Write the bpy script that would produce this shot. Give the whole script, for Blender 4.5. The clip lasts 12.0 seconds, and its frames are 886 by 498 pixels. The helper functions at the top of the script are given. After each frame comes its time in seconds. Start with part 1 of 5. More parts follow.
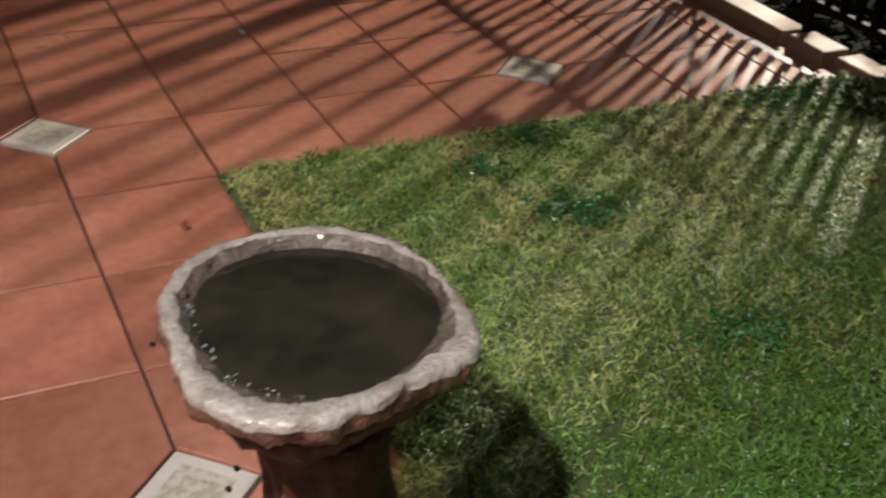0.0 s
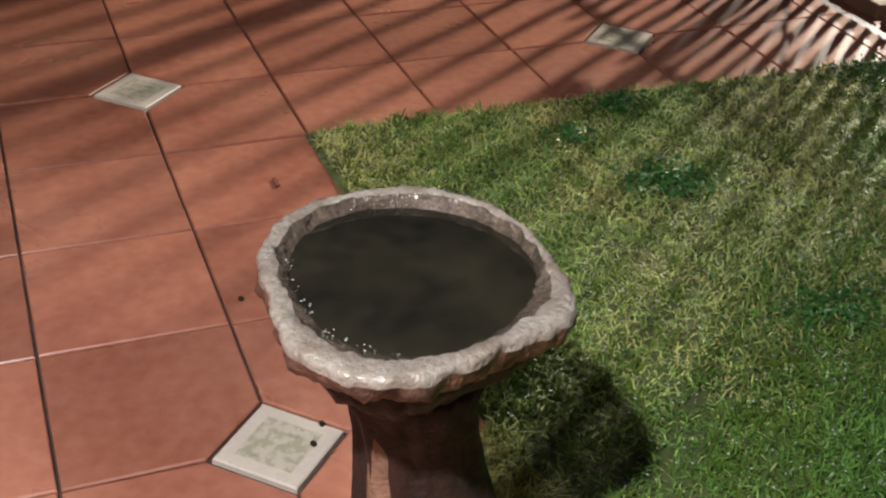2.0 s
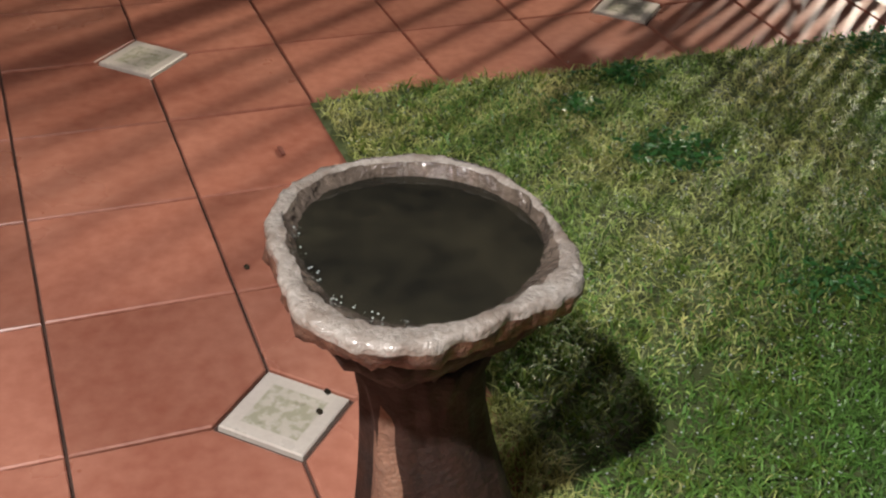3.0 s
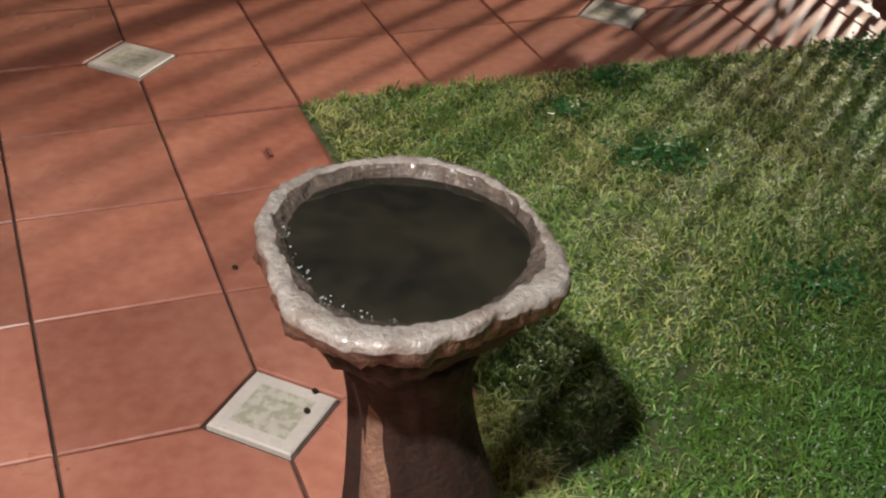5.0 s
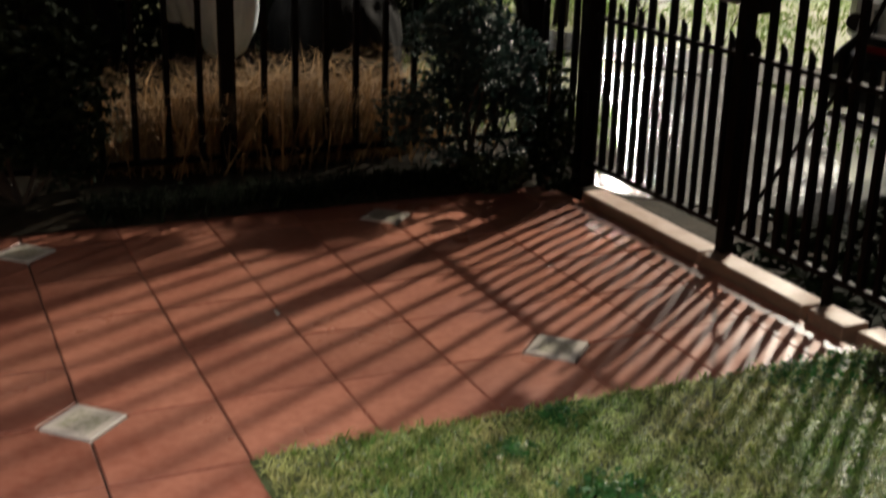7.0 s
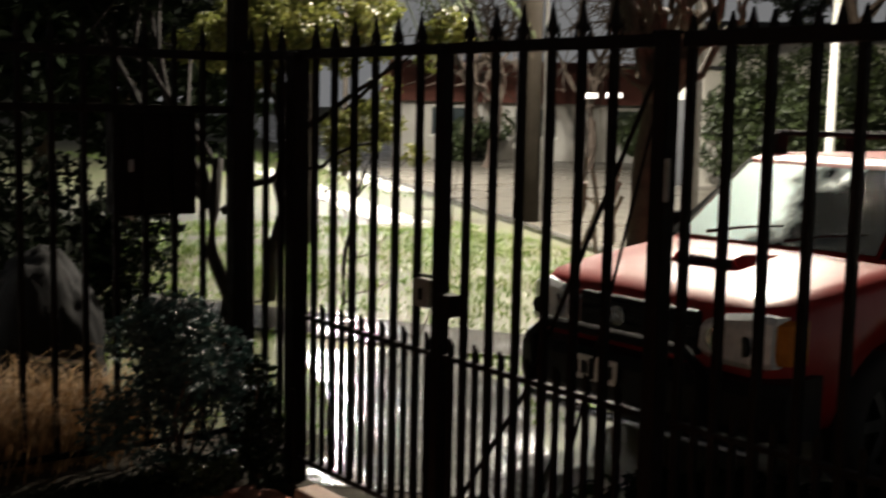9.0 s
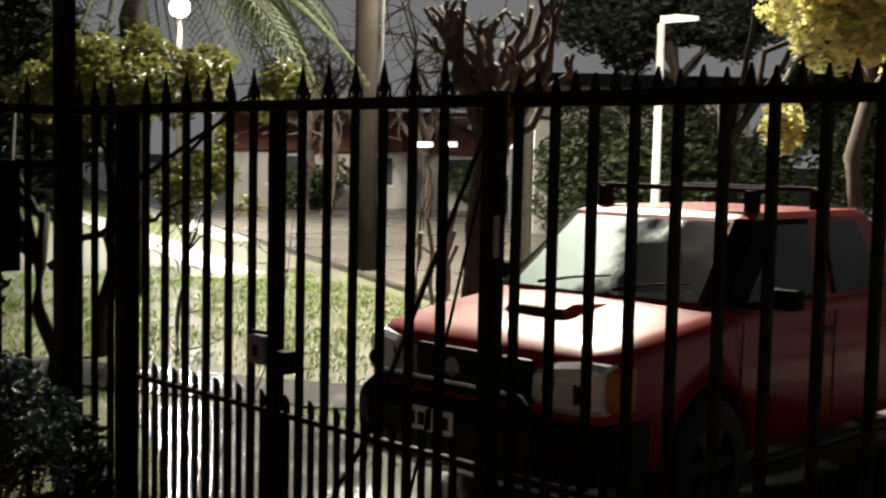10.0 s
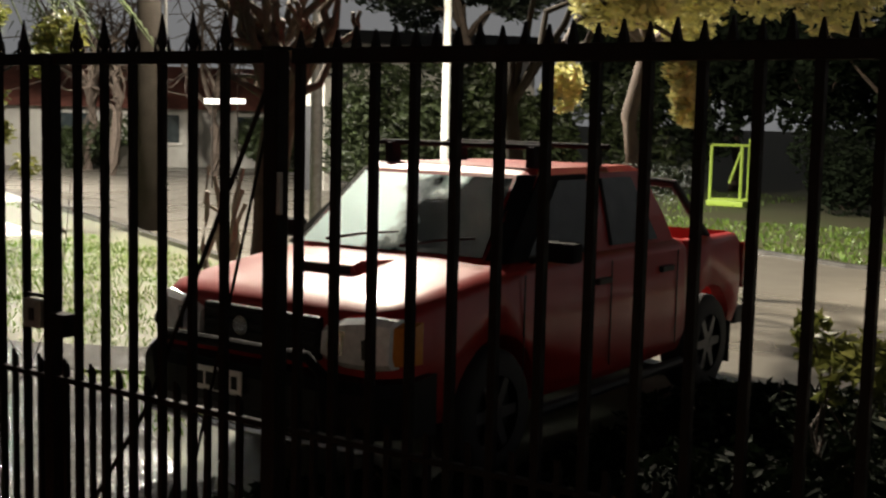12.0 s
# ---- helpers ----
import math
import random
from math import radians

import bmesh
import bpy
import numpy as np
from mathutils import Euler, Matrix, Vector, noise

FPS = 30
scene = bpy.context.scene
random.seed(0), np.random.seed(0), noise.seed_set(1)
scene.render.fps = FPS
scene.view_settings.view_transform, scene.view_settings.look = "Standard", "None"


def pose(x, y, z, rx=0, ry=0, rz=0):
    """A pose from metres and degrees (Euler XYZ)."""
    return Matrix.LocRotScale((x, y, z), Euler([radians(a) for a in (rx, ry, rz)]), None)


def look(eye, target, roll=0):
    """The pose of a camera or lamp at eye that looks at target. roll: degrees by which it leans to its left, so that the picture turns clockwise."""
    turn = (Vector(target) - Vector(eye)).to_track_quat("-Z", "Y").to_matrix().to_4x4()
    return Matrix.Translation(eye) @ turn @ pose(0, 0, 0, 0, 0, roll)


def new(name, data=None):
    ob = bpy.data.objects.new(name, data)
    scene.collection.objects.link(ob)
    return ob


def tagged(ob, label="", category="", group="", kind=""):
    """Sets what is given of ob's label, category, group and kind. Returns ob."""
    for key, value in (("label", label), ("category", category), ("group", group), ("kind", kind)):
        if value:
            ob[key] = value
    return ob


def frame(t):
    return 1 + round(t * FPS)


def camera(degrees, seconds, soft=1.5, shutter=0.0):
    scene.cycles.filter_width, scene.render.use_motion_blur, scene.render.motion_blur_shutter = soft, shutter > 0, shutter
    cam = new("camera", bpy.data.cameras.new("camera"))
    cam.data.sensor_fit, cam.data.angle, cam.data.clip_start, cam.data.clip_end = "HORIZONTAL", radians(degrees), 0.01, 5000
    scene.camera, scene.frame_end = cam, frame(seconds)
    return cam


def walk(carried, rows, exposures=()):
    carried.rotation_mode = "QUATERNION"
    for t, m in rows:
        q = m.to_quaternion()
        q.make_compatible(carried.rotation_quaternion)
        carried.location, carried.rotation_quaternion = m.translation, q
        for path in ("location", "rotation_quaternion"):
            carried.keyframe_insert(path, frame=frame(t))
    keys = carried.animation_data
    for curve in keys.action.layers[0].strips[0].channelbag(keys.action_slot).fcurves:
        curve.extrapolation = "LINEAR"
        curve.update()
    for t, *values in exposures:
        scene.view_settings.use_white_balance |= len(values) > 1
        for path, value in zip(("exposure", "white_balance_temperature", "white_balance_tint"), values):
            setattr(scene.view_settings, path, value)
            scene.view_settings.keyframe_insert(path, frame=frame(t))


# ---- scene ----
cam = camera(40.0, 12.0, soft=2.2, shutter=0.5)
PATH = [
    (0, (-0.757, -2.884, 1.51), (0.01, -1.337, 0.501), 3.0),
    (0.5, (-0.815, -2.883, 1.498), (-0.105, -1.319, 0.475), 4.9),
    (1, (-0.793, -2.879, 1.492), (-0.088, -1.322, 0.454), 4.4),
    (1.5, (-0.797, -2.881, 1.509), (-0.135, -1.311, 0.463), 3.3),
    (2, (-0.794, -2.876, 1.504), (-0.141, -1.31, 0.444), 3.1),
    (2.5, (-0.792, -2.88, 1.503), (-0.147, -1.326, 0.422), 2.9),
    (3, (-0.801, -2.874, 1.498), (-0.159, -1.331, 0.399), 3.4),
    (5, (-0.812, -2.891, 1.506), (-0.147, -1.354, 0.413), 4.1),
    (5.5, (-0.809, -2.884, 1.516), (-0.13, -1.342, 0.438), 4.4),
    (6, (-0.774, -2.888, 1.547), (-0.075, -1.291, 0.567), 3.2),
    (6.5, (-0.776, -2.901, 1.582), (-0.028, -1.226, 0.785), 2.4),
    (7, (-0.775, -2.912, 1.627), (0.007, -1.186, 0.988), 1.6),
    (7.5, (-0.737, -2.928, 1.668), (0.099, -1.175, 1.192), 0.9),
    (7.7, (-0.736, -2.938, 1.671), (0.135, -1.186, 1.261), 0.9),
    (9.3, (-0.763, -2.971, 1.909), (0.520, -1.451, 1.700), 1.20),
    (9.5, (-0.787, -3.005, 1.917), (0.540, -1.521, 1.723), 1.21),
    (10, (-0.760, -2.991, 1.910), (0.653, -1.584, 1.759), 1.27),
    (10.5, (-0.777, -2.999, 1.917), (0.673, -1.628, 1.786), 1.17),
    (11, (-0.769, -3.007, 1.917), (0.763, -1.730, 1.771), 1.76),
    (11.5, (-0.768, -3.030, 1.915), (0.826, -1.834, 1.740), 1.39),
    (12, (-0.758, -3.028, 1.907), (0.870, -1.885, 1.695), 1.40),
]
walk(cam, [(t, look(eye, target, roll)) for t, eye, target, roll in PATH])

# ---- world, lamps, exposure ----
world = bpy.data.worlds.new("night_sky")
scene.world = world
world.use_nodes = True
wn, wl = world.node_tree.nodes, world.node_tree.links
bg = wn["Background"]
wtc = wn.new("ShaderNodeTexCoord")
wno = wn.new("ShaderNodeTexNoise")
wno.inputs["Scale"].default_value = 2.2
wno.inputs["Detail"].default_value = 5
wra = wn.new("ShaderNodeValToRGB")
wra.color_ramp.elements[0].position, wra.color_ramp.elements[1].position = 0.3, 0.75
wra.color_ramp.elements[0].color = (0.80, 0.82, 0.86, 1)
wra.color_ramp.elements[1].color = (1.0, 0.98, 0.95, 1)
wl.new(wtc.outputs["Generated"], wno.inputs["Vector"])
wl.new(wno.outputs["Fac"], wra.inputs["Fac"])
wse = wn.new("ShaderNodeSeparateXYZ")
wl.new(wtc.outputs["Generated"], wse.inputs[0])
wgr = wn.new("ShaderNodeValToRGB")
wgr.color_ramp.elements[0].position, wgr.color_ramp.elements[0].color = 0.0, (1, 1, 1, 1)
wgr.color_ramp.elements[1].position, wgr.color_ramp.elements[1].color = 0.5, (0.022, 0.022, 0.025, 1)
mid_glow = wgr.color_ramp.elements.new(0.22)
mid_glow.color = (0.95, 0.94, 0.93, 1)
wl.new(wse.outputs["Z"], wgr.inputs["Fac"])
wmu = wn.new("ShaderNodeMixRGB")
wmu.blend_type = "MULTIPLY"
wmu.inputs[0].default_value = 1.0
wl.new(wra.outputs["Color"], wmu.inputs[1])
wl.new(wgr.outputs["Color"], wmu.inputs[2])
wl.new(wmu.outputs["Color"], bg.inputs["Color"])
bg.inputs["Strength"].default_value = 0.205


def lamp(name, place, watts, colour, radius):
    d = bpy.data.lights.new(name, "POINT")
    d.energy, d.color, d.shadow_soft_size = watts, colour, radius
    ob = new(name, d)
    ob.location = place
    return ob


STREET = Vector((11.0, 7.1, 7.9))
PORCH = Vector((-1.48, -2.72, 2.75))
POLE_LAMP = Vector((13.95, 12.1, 7.6))
FAR = Vector((17.1, 24.7, 5.65))
lamp("street_light", STREET, 10800, (1.0, 0.89, 0.72), 0.16)


def hooded(name, place, watts, colour, radius, cone, blend):
    """A hooded lamp that shines straight down in a soft cone."""
    d = bpy.data.lights.new(name, "SPOT")
    d.energy, d.color, d.shadow_soft_size, d.spot_size, d.spot_blend = watts, colour, radius, radians(cone), blend
    ob = new(name, d)
    ob.location = place
    return ob


hooded("porch_light", PORCH, 600, (0.97, 0.93, 0.90), 0.06, 138, 0.75)
hooded("far_light", FAR + Vector((-0.5, -0.7, -0.3)), 9500, (1.0, 0.94, 0.84), 0.2, 162, 0.15)
# Unseen lamp added high on the utility pole to brighten the background.
hooded("pole_light", POLE_LAMP, 7600, (1.0, 0.93, 0.80), 0.16, 138, 0.2)
RIGHT = Vector((14.6, -4.6, 7.8))
hooded("right_light", RIGHT, 8000, (1.0, 0.89, 0.72), 0.16, 84, 0.3)



# ---- materials ----
def mat(name, colour, colour2=None, rough=0.6, rough2=None, scale=6.0, fine=60.0, bump=0.0, metal=0.0,
        rand=0.0, coat=0.0, spec=0.5, mode="noise", transmission=0.0, coords="Object"):
    m = bpy.data.materials.new(name)
    m.use_nodes = True
    n, l = m.node_tree.nodes, m.node_tree.links
    b = n["Principled BSDF"]
    b.inputs["Metallic"].default_value = metal
    b.inputs["Specular IOR Level"].default_value = spec
    b.inputs["Coat Weight"].default_value = coat
    b.inputs["Coat Roughness"].default_value = 0.12
    b.inputs["Transmission Weight"].default_value = transmission
    tc = n.new("ShaderNodeTexCoord")
    big = n.new("ShaderNodeTexNoise")
    big.inputs["Scale"].default_value, big.inputs["Detail"].default_value = scale, 6
    small = n.new("ShaderNodeTexNoise")
    small.inputs["Scale"].default_value, small.inputs["Detail"].default_value = fine, 4
    src = tc.outputs["Object"] if coords != "World" else n.new("ShaderNodeNewGeometry").outputs["Position"]
    l.new(src, big.inputs["Vector"])
    l.new(src, small.inputs["Vector"])
    mix = n.new("ShaderNodeMixRGB")
    mix.inputs[1].default_value = (*colour, 1)
    mix.inputs[2].default_value = (*(colour2 or [c * 0.7 for c in colour]), 1)
    addn = n.new("ShaderNodeMath")
    addn.operation = "MULTIPLY_ADD"
    addn.inputs[1].default_value = 0.45
    l.new(small.outputs["Fac"], addn.inputs[0])
    sc = n.new("ShaderNodeMath")
    sc.operation = "MULTIPLY"
    sc.inputs[1].default_value = 0.9
    l.new(big.outputs["Fac"], sc.inputs[0])
    l.new(sc.outputs[0], addn.inputs[2])
    ramp = n.new("ShaderNodeMapRange")
    ramp.inputs[1].default_value, ramp.inputs[2].default_value = 0.42, 0.92
    l.new(addn.outputs[0], ramp.inputs[0])
    l.new(ramp.outputs[0], mix.inputs[0])
    out = mix.outputs[0]
    if rand:
        info = n.new("ShaderNodeObjectInfo")
        geo = n.new("ShaderNodeNewGeometry")
        r = n.new("ShaderNodeMath")
        r.operation = "MULTIPLY_ADD"
        r.inputs[1].default_value, r.inputs[2].default_value = 2 * rand, 1 - rand
        l.new(geo.outputs["Random Per Island"] if mode == "island" else info.outputs["Random"], r.inputs[0])
        mul = n.new("ShaderNodeVectorMath")
        mul.operation = "SCALE"
        l.new(out, mul.inputs[0])
        l.new(r.outputs[0], mul.inputs["Scale"])
        out = mul.outputs[0]
    l.new(out, b.inputs["Base Color"])
    if rough2 is None:
        b.inputs["Roughness"].default_value = rough
    else:
        rr = n.new("ShaderNodeMapRange")
        rr.inputs[1].default_value, rr.inputs[2].default_value = 0.35, 0.65
        rr.inputs[3].default_value, rr.inputs[4].default_value = rough, rough2
        l.new(big.outputs["Fac"], rr.inputs[0])
        l.new(rr.outputs[0], b.inputs["Roughness"])
    if bump:
        bp = n.new("ShaderNodeBump")
        bp.inputs["Strength"].default_value, bp.inputs["Distance"].default_value = bump, 0.01
        l.new(addn.outputs[0], bp.inputs["Height"])
        l.new(bp.outputs[0], b.inputs["Normal"])
    return m


def leaf_mat(name, c1, c2, rough=0.45, rand=0.45, trans=0.25):
    m = mat(name, c1, c2, rough=rough, scale=2.2, fine=13.0, rand=rand, mode="island", coords="Object")
    n, l = m.node_tree.nodes, m.node_tree.links
    b = n["Principled BSDF"]
    t = n.new("ShaderNodeBsdfTranslucent")
    src = b.inputs["Base Color"].links[0].from_socket
    l.new(src, t.inputs["Color"])
    ms = n.new("ShaderNodeMixShader")
    ms.inputs[0].default_value = trans
    l.new(b.outputs[0], ms.inputs[1])
    l.new(t.outputs[0], ms.inputs[2])
    l.new(ms.outputs[0], n["Material Output"].inputs["Surface"])
    return m


def glow(name, colour, strength):
    m = bpy.data.materials.new(name)
    m.use_nodes = True
    b = m.node_tree.nodes["Principled BSDF"]
    b.inputs["Base Color"].default_value = (0.8, 0.8, 0.8, 1)
    b.inputs["Emission Color"].default_value = (*colour, 1)
    b.inputs["Emission Strength"].default_value = strength
    return m


M_TILE = mat("wet_terracotta", (0.43, 0.192, 0.134), (0.228, 0.068, 0.042), rough=0.25, rough2=0.44, scale=1.9, fine=30, bump=0.010, rand=0.19, coords="World")
M_GROUT = mat("dark_grout", (0.085, 0.045, 0.034), (0.035, 0.020, 0.016), rough=0.8, bump=0.3)
M_KERB = mat("tan_concrete", (0.31, 0.19, 0.13), (0.20, 0.12, 0.08), rough=0.35, rough2=0.7, scale=5, fine=90, bump=0.4, coords="World")
M_SOIL = mat("wet_soil", (0.035, 0.027, 0.018), (0.012, 0.010, 0.007), rough=0.9, scale=9, fine=70, bump=0.9, spec=0.12)
M_TURF = mat("turf_floor", (0.075, 0.11, 0.03), (0.05, 0.055, 0.022), rough=0.8, scale=5, fine=80, bump=0.8)
M_VERGE = mat("verge_ground", (0.055, 0.075, 0.022), (0.075, 0.062, 0.036), rough=0.75, scale=0.7, fine=12, bump=0.8, coords="World")
M_ROAD = mat("wet_asphalt", (0.16, 0.145, 0.12), (0.11, 0.10, 0.085), rough=0.2, rough2=0.45, scale=0.6, fine=60, bump=0.25)
M_PAVE = mat("wet_concrete", (0.14, 0.137, 0.13), (0.055, 0.052, 0.048), rough=0.08, rough2=0.26, scale=2.4, fine=26, bump=0.9, coords="World", spec=0.55)
# Brighter concrete copy with the far lamp's glare put into its colour.
M_PALECON = mat("lamplit_concrete", (0.62, 0.60, 0.56), (0.46, 0.44, 0.40), rough=0.2, rough2=0.5, scale=1.2, fine=18, bump=0.3, coords="World")
M_IRON = mat("black_iron", (0.003, 0.0027, 0.0027), (0.006, 0.0035, 0.003), rough=0.45, rough2=0.7, scale=14, fine=120, bump=0.2, spec=0.08)
M_STEEL = mat("grey_steel", (0.30, 0.30, 0.30), (0.18, 0.17, 0.16), rough=0.4, metal=0.7, scale=12, bump=0.15)
M_PLASTER = mat("house_plaster", (0.33, 0.28, 0.22), (0.26, 0.22, 0.18), rough=0.85, scale=2, fine=70, bump=0.3)
M_EAVE = mat("eave_boards", (0.20, 0.11, 0.06), (0.13, 0.07, 0.04), rough=0.6, scale=4, fine=50, bump=0.3)
M_RIM = mat("pale_cast_stone", (0.39, 0.36, 0.33), (0.15, 0.11, 0.085), rough=0.10, rough2=0.5, scale=17, fine=120, bump=1.0, coat=0.55)
M_SIDE = mat("brown_bark_stone", (0.20, 0.105, 0.070), (0.040, 0.022, 0.016), rough=0.35, rough2=0.7, scale=26, fine=120, bump=1.0, coat=0.2)
M_LIP = mat("wet_lip_stone", (0.16, 0.125, 0.10), (0.045, 0.034, 0.028), rough=0.08, rough2=0.3, scale=32, fine=130, bump=1.0, coat=0.9)
# Pedestal colours hold the light: lamplit tan flare, rim-shaded near-black brown.
M_ROOT = mat("lit_tan_stone", (0.30, 0.17, 0.115), (0.13, 0.066, 0.045), rough=0.5, rough2=0.8, scale=16, fine=110, bump=0.9)
M_TRUNKC = mat("shaded_brown_stone", (0.034, 0.014, 0.009), (0.012, 0.006, 0.004), rough=0.55, rough2=0.8, scale=14, fine=90, bump=0.8)
M_WATER = mat("murky_water", (0.030, 0.027, 0.018), (0.008, 0.008, 0.007), rough=0.05, scale=8, fine=30, bump=0.03)
M_RED = mat("red_car_paint", (0.35, 0.012, 0.011), (0.27, 0.009, 0.008), rough=0.42, rough2=0.54, scale=2, fine=200, bump=0.12, coat=0.3, spec=0.45)
M_BLACKP = mat("black_plastic", (0.006, 0.006, 0.007), (0.011, 0.011, 0.011), rough=0.5, scale=9, bump=0.1, spec=0.2)
M_ALLOY = mat("dull_alloy", (0.10, 0.10, 0.105), (0.05, 0.05, 0.052), rough=0.4, metal=0.6, scale=10)
M_TYRE = mat("tyre_rubber", (0.014, 0.014, 0.014), (0.02, 0.02, 0.02), rough=0.8, bump=0.2)
M_CHROME = mat("dull_chrome", (0.55, 0.55, 0.56), (0.38, 0.38, 0.39), rough=0.25, metal=0.9, scale=10)
M_PLATE = mat("plate_white", (0.85, 0.85, 0.83), (0.74, 0.74, 0.72), rough=0.4, scale=20)
M_LENS = mat("headlight_lens", (0.92, 0.94, 0.96), (0.62, 0.65, 0.68), rough=0.15, scale=16, fine=60, bump=0.3, coat=0.6)
M_AMBER = mat("amber_lens", (0.65, 0.25, 0.04), (0.5, 0.17, 0.03), rough=0.2, scale=20)
M_TAIL = mat("tail_lens", (0.35, 0.01, 0.01), (0.2, 0.01, 0.01), rough=0.2, scale=20)
M_GLASS = mat("wet_tinted_glass", (0.014, 0.020, 0.022), (0.03, 0.04, 0.042), rough=0.08, rough2=0.2, scale=5, fine=220, bump=0.25, spec=0.25)
M_SCREEN = mat("sheen_windscreen", (0.34, 0.45, 0.46), (0.03, 0.045, 0.05), rough=0.32, rough2=0.5, scale=2.2, fine=160, bump=0.5, spec=0.9)


# Blends a pale painted sheen over one side of the windscreen.
def screen_sheen(m):
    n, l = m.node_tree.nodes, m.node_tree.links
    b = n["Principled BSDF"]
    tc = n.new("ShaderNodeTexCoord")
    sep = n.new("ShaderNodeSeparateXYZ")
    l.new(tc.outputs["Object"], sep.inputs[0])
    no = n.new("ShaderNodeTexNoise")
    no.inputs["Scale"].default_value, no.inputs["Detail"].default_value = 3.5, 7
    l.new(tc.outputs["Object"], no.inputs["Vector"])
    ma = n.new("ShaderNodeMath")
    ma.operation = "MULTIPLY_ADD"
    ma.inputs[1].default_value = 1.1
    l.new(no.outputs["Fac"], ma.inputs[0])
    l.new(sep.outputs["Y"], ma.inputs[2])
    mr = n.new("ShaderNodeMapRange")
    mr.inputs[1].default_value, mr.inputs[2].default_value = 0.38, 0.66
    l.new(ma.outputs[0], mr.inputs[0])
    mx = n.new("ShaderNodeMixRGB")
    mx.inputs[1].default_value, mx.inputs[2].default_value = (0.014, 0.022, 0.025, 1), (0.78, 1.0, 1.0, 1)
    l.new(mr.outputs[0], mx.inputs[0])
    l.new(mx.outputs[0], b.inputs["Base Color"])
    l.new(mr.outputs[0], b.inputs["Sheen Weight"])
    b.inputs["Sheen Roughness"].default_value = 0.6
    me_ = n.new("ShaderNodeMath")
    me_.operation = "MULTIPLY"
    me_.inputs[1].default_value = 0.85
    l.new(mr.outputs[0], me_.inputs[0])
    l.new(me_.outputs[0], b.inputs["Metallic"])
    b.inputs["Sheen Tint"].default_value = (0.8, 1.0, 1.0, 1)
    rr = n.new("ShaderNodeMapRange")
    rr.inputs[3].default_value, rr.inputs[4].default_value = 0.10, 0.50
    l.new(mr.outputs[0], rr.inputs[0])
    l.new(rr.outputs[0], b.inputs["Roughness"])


screen_sheen(M_SCREEN)
M_BARK = mat("dark_bark", (0.075, 0.052, 0.037), (0.035, 0.025, 0.019), rough=0.8, scale=9, fine=60, bump=1.0)
M_POLE = mat("weathered_pole", (0.032, 0.027, 0.022), (0.018, 0.015, 0.012), rough=0.9, scale=3, fine=40, bump=0.5, spec=0.1)
M_WPOLE = mat("white_pole_paint", (0.78, 0.78, 0.74), (0.66, 0.66, 0.62), rough=0.4, scale=4)
M_CHAR = mat("dark_cover", (0.005, 0.005, 0.006), (0.009, 0.009, 0.01), rough=0.85, scale=6, bump=0.5, spec=0.15)
M_SHEET = mat("white_plastic_sheet", (0.76, 0.82, 0.88), (0.54, 0.60, 0.66), rough=0.3, rough2=0.55, scale=4, fine=25, bump=0.6)
M_RUST = mat("red_brown_cloth", (0.22, 0.06, 0.04), (0.12, 0.035, 0.025), rough=0.6, scale=12)
M_BRICK = mat("red_roof_tile", (0.19, 0.062, 0.042), (0.11, 0.042, 0.030), rough=0.8, scale=3, fine=20, bump=0.4)
M_ROOF = mat("dark_roofing", (0.03, 0.032, 0.036), (0.02, 0.02, 0.022), rough=0.6, scale=2, fine=12, bump=0.4)
M_GREYW = mat("grey_wall_paint", (0.40, 0.385, 0.345), (0.28, 0.265, 0.235), rough=0.8, scale=1.2)
M_WHITEW = mat("white_wall_paint", (0.62, 0.60, 0.55), (0.5, 0.48, 0.44), rough=0.7, scale=1.5)
M_GYM = mat("lime_green_paint", (0.34, 0.48, 0.07), (0.27, 0.38, 0.05), rough=0.4, scale=8)
M_PALEBARK = mat("pale_bark", (0.34, 0.30, 0.25), (0.20, 0.17, 0.14), rough=0.8, scale=7, fine=50, bump=0.8)
L_LAWN = leaf_mat("lawn_blade", (0.19, 0.37, 0.08), (0.50, 0.47, 0.19), rough=0.52, rand=0.55, trans=0.25)
L_VERGE = leaf_mat("verge_blade", (0.070, 0.165, 0.020), (0.15, 0.20, 0.038), rough=0.42, rand=0.45, trans=0.25)
L_DRY = leaf_mat("dry_blade", (0.36, 0.22, 0.10), (0.18, 0.11, 0.055), rough=0.6, rand=0.5, trans=0.15)
L_BUSH = leaf_mat("blue_green_leaf", (0.035, 0.075, 0.068), (0.015, 0.034, 0.032), rough=0.5, rand=0.5, trans=0.12)
M_CUTBARK = mat("dark_cut_bark", (0.095, 0.070, 0.052), (0.04, 0.029, 0.022), rough=0.85, scale=9, fine=60, bump=1.0)
# Darker bark copy; the unlit silhouette is put into its colour.
M_NIGHT = mat("silhouette_bark", (0.018, 0.014, 0.011), (0.009, 0.007, 0.006), rough=0.8, scale=9, fine=60, bump=1.0, spec=0.2)
L_LUSH = leaf_mat("lush_blade", (0.085, 0.21, 0.042), (0.15, 0.27, 0.058), rough=0.42, rand=0.5, trans=0.2)
L_CLOVER = leaf_mat("clover_leaf", (0.035, 0.13, 0.035), (0.05, 0.16, 0.04), rough=0.4, rand=0.4, trans=0.15)
# Opaque pale drops; the glint of wet surfaces is put into their colour.
M_DROP = mat("glint_drop", (0.55, 0.60, 0.60), (0.45, 0.5, 0.5), rough=0.04, scale=5, spec=0.9)
# Shaded leaf copy: the night's shade is put into its near-black colour.
L_DARK = leaf_mat("shaded_leaf", (0.011, 0.018, 0.008), (0.006, 0.009, 0.005), rough=0.85, rand=0.5, trans=0.1)
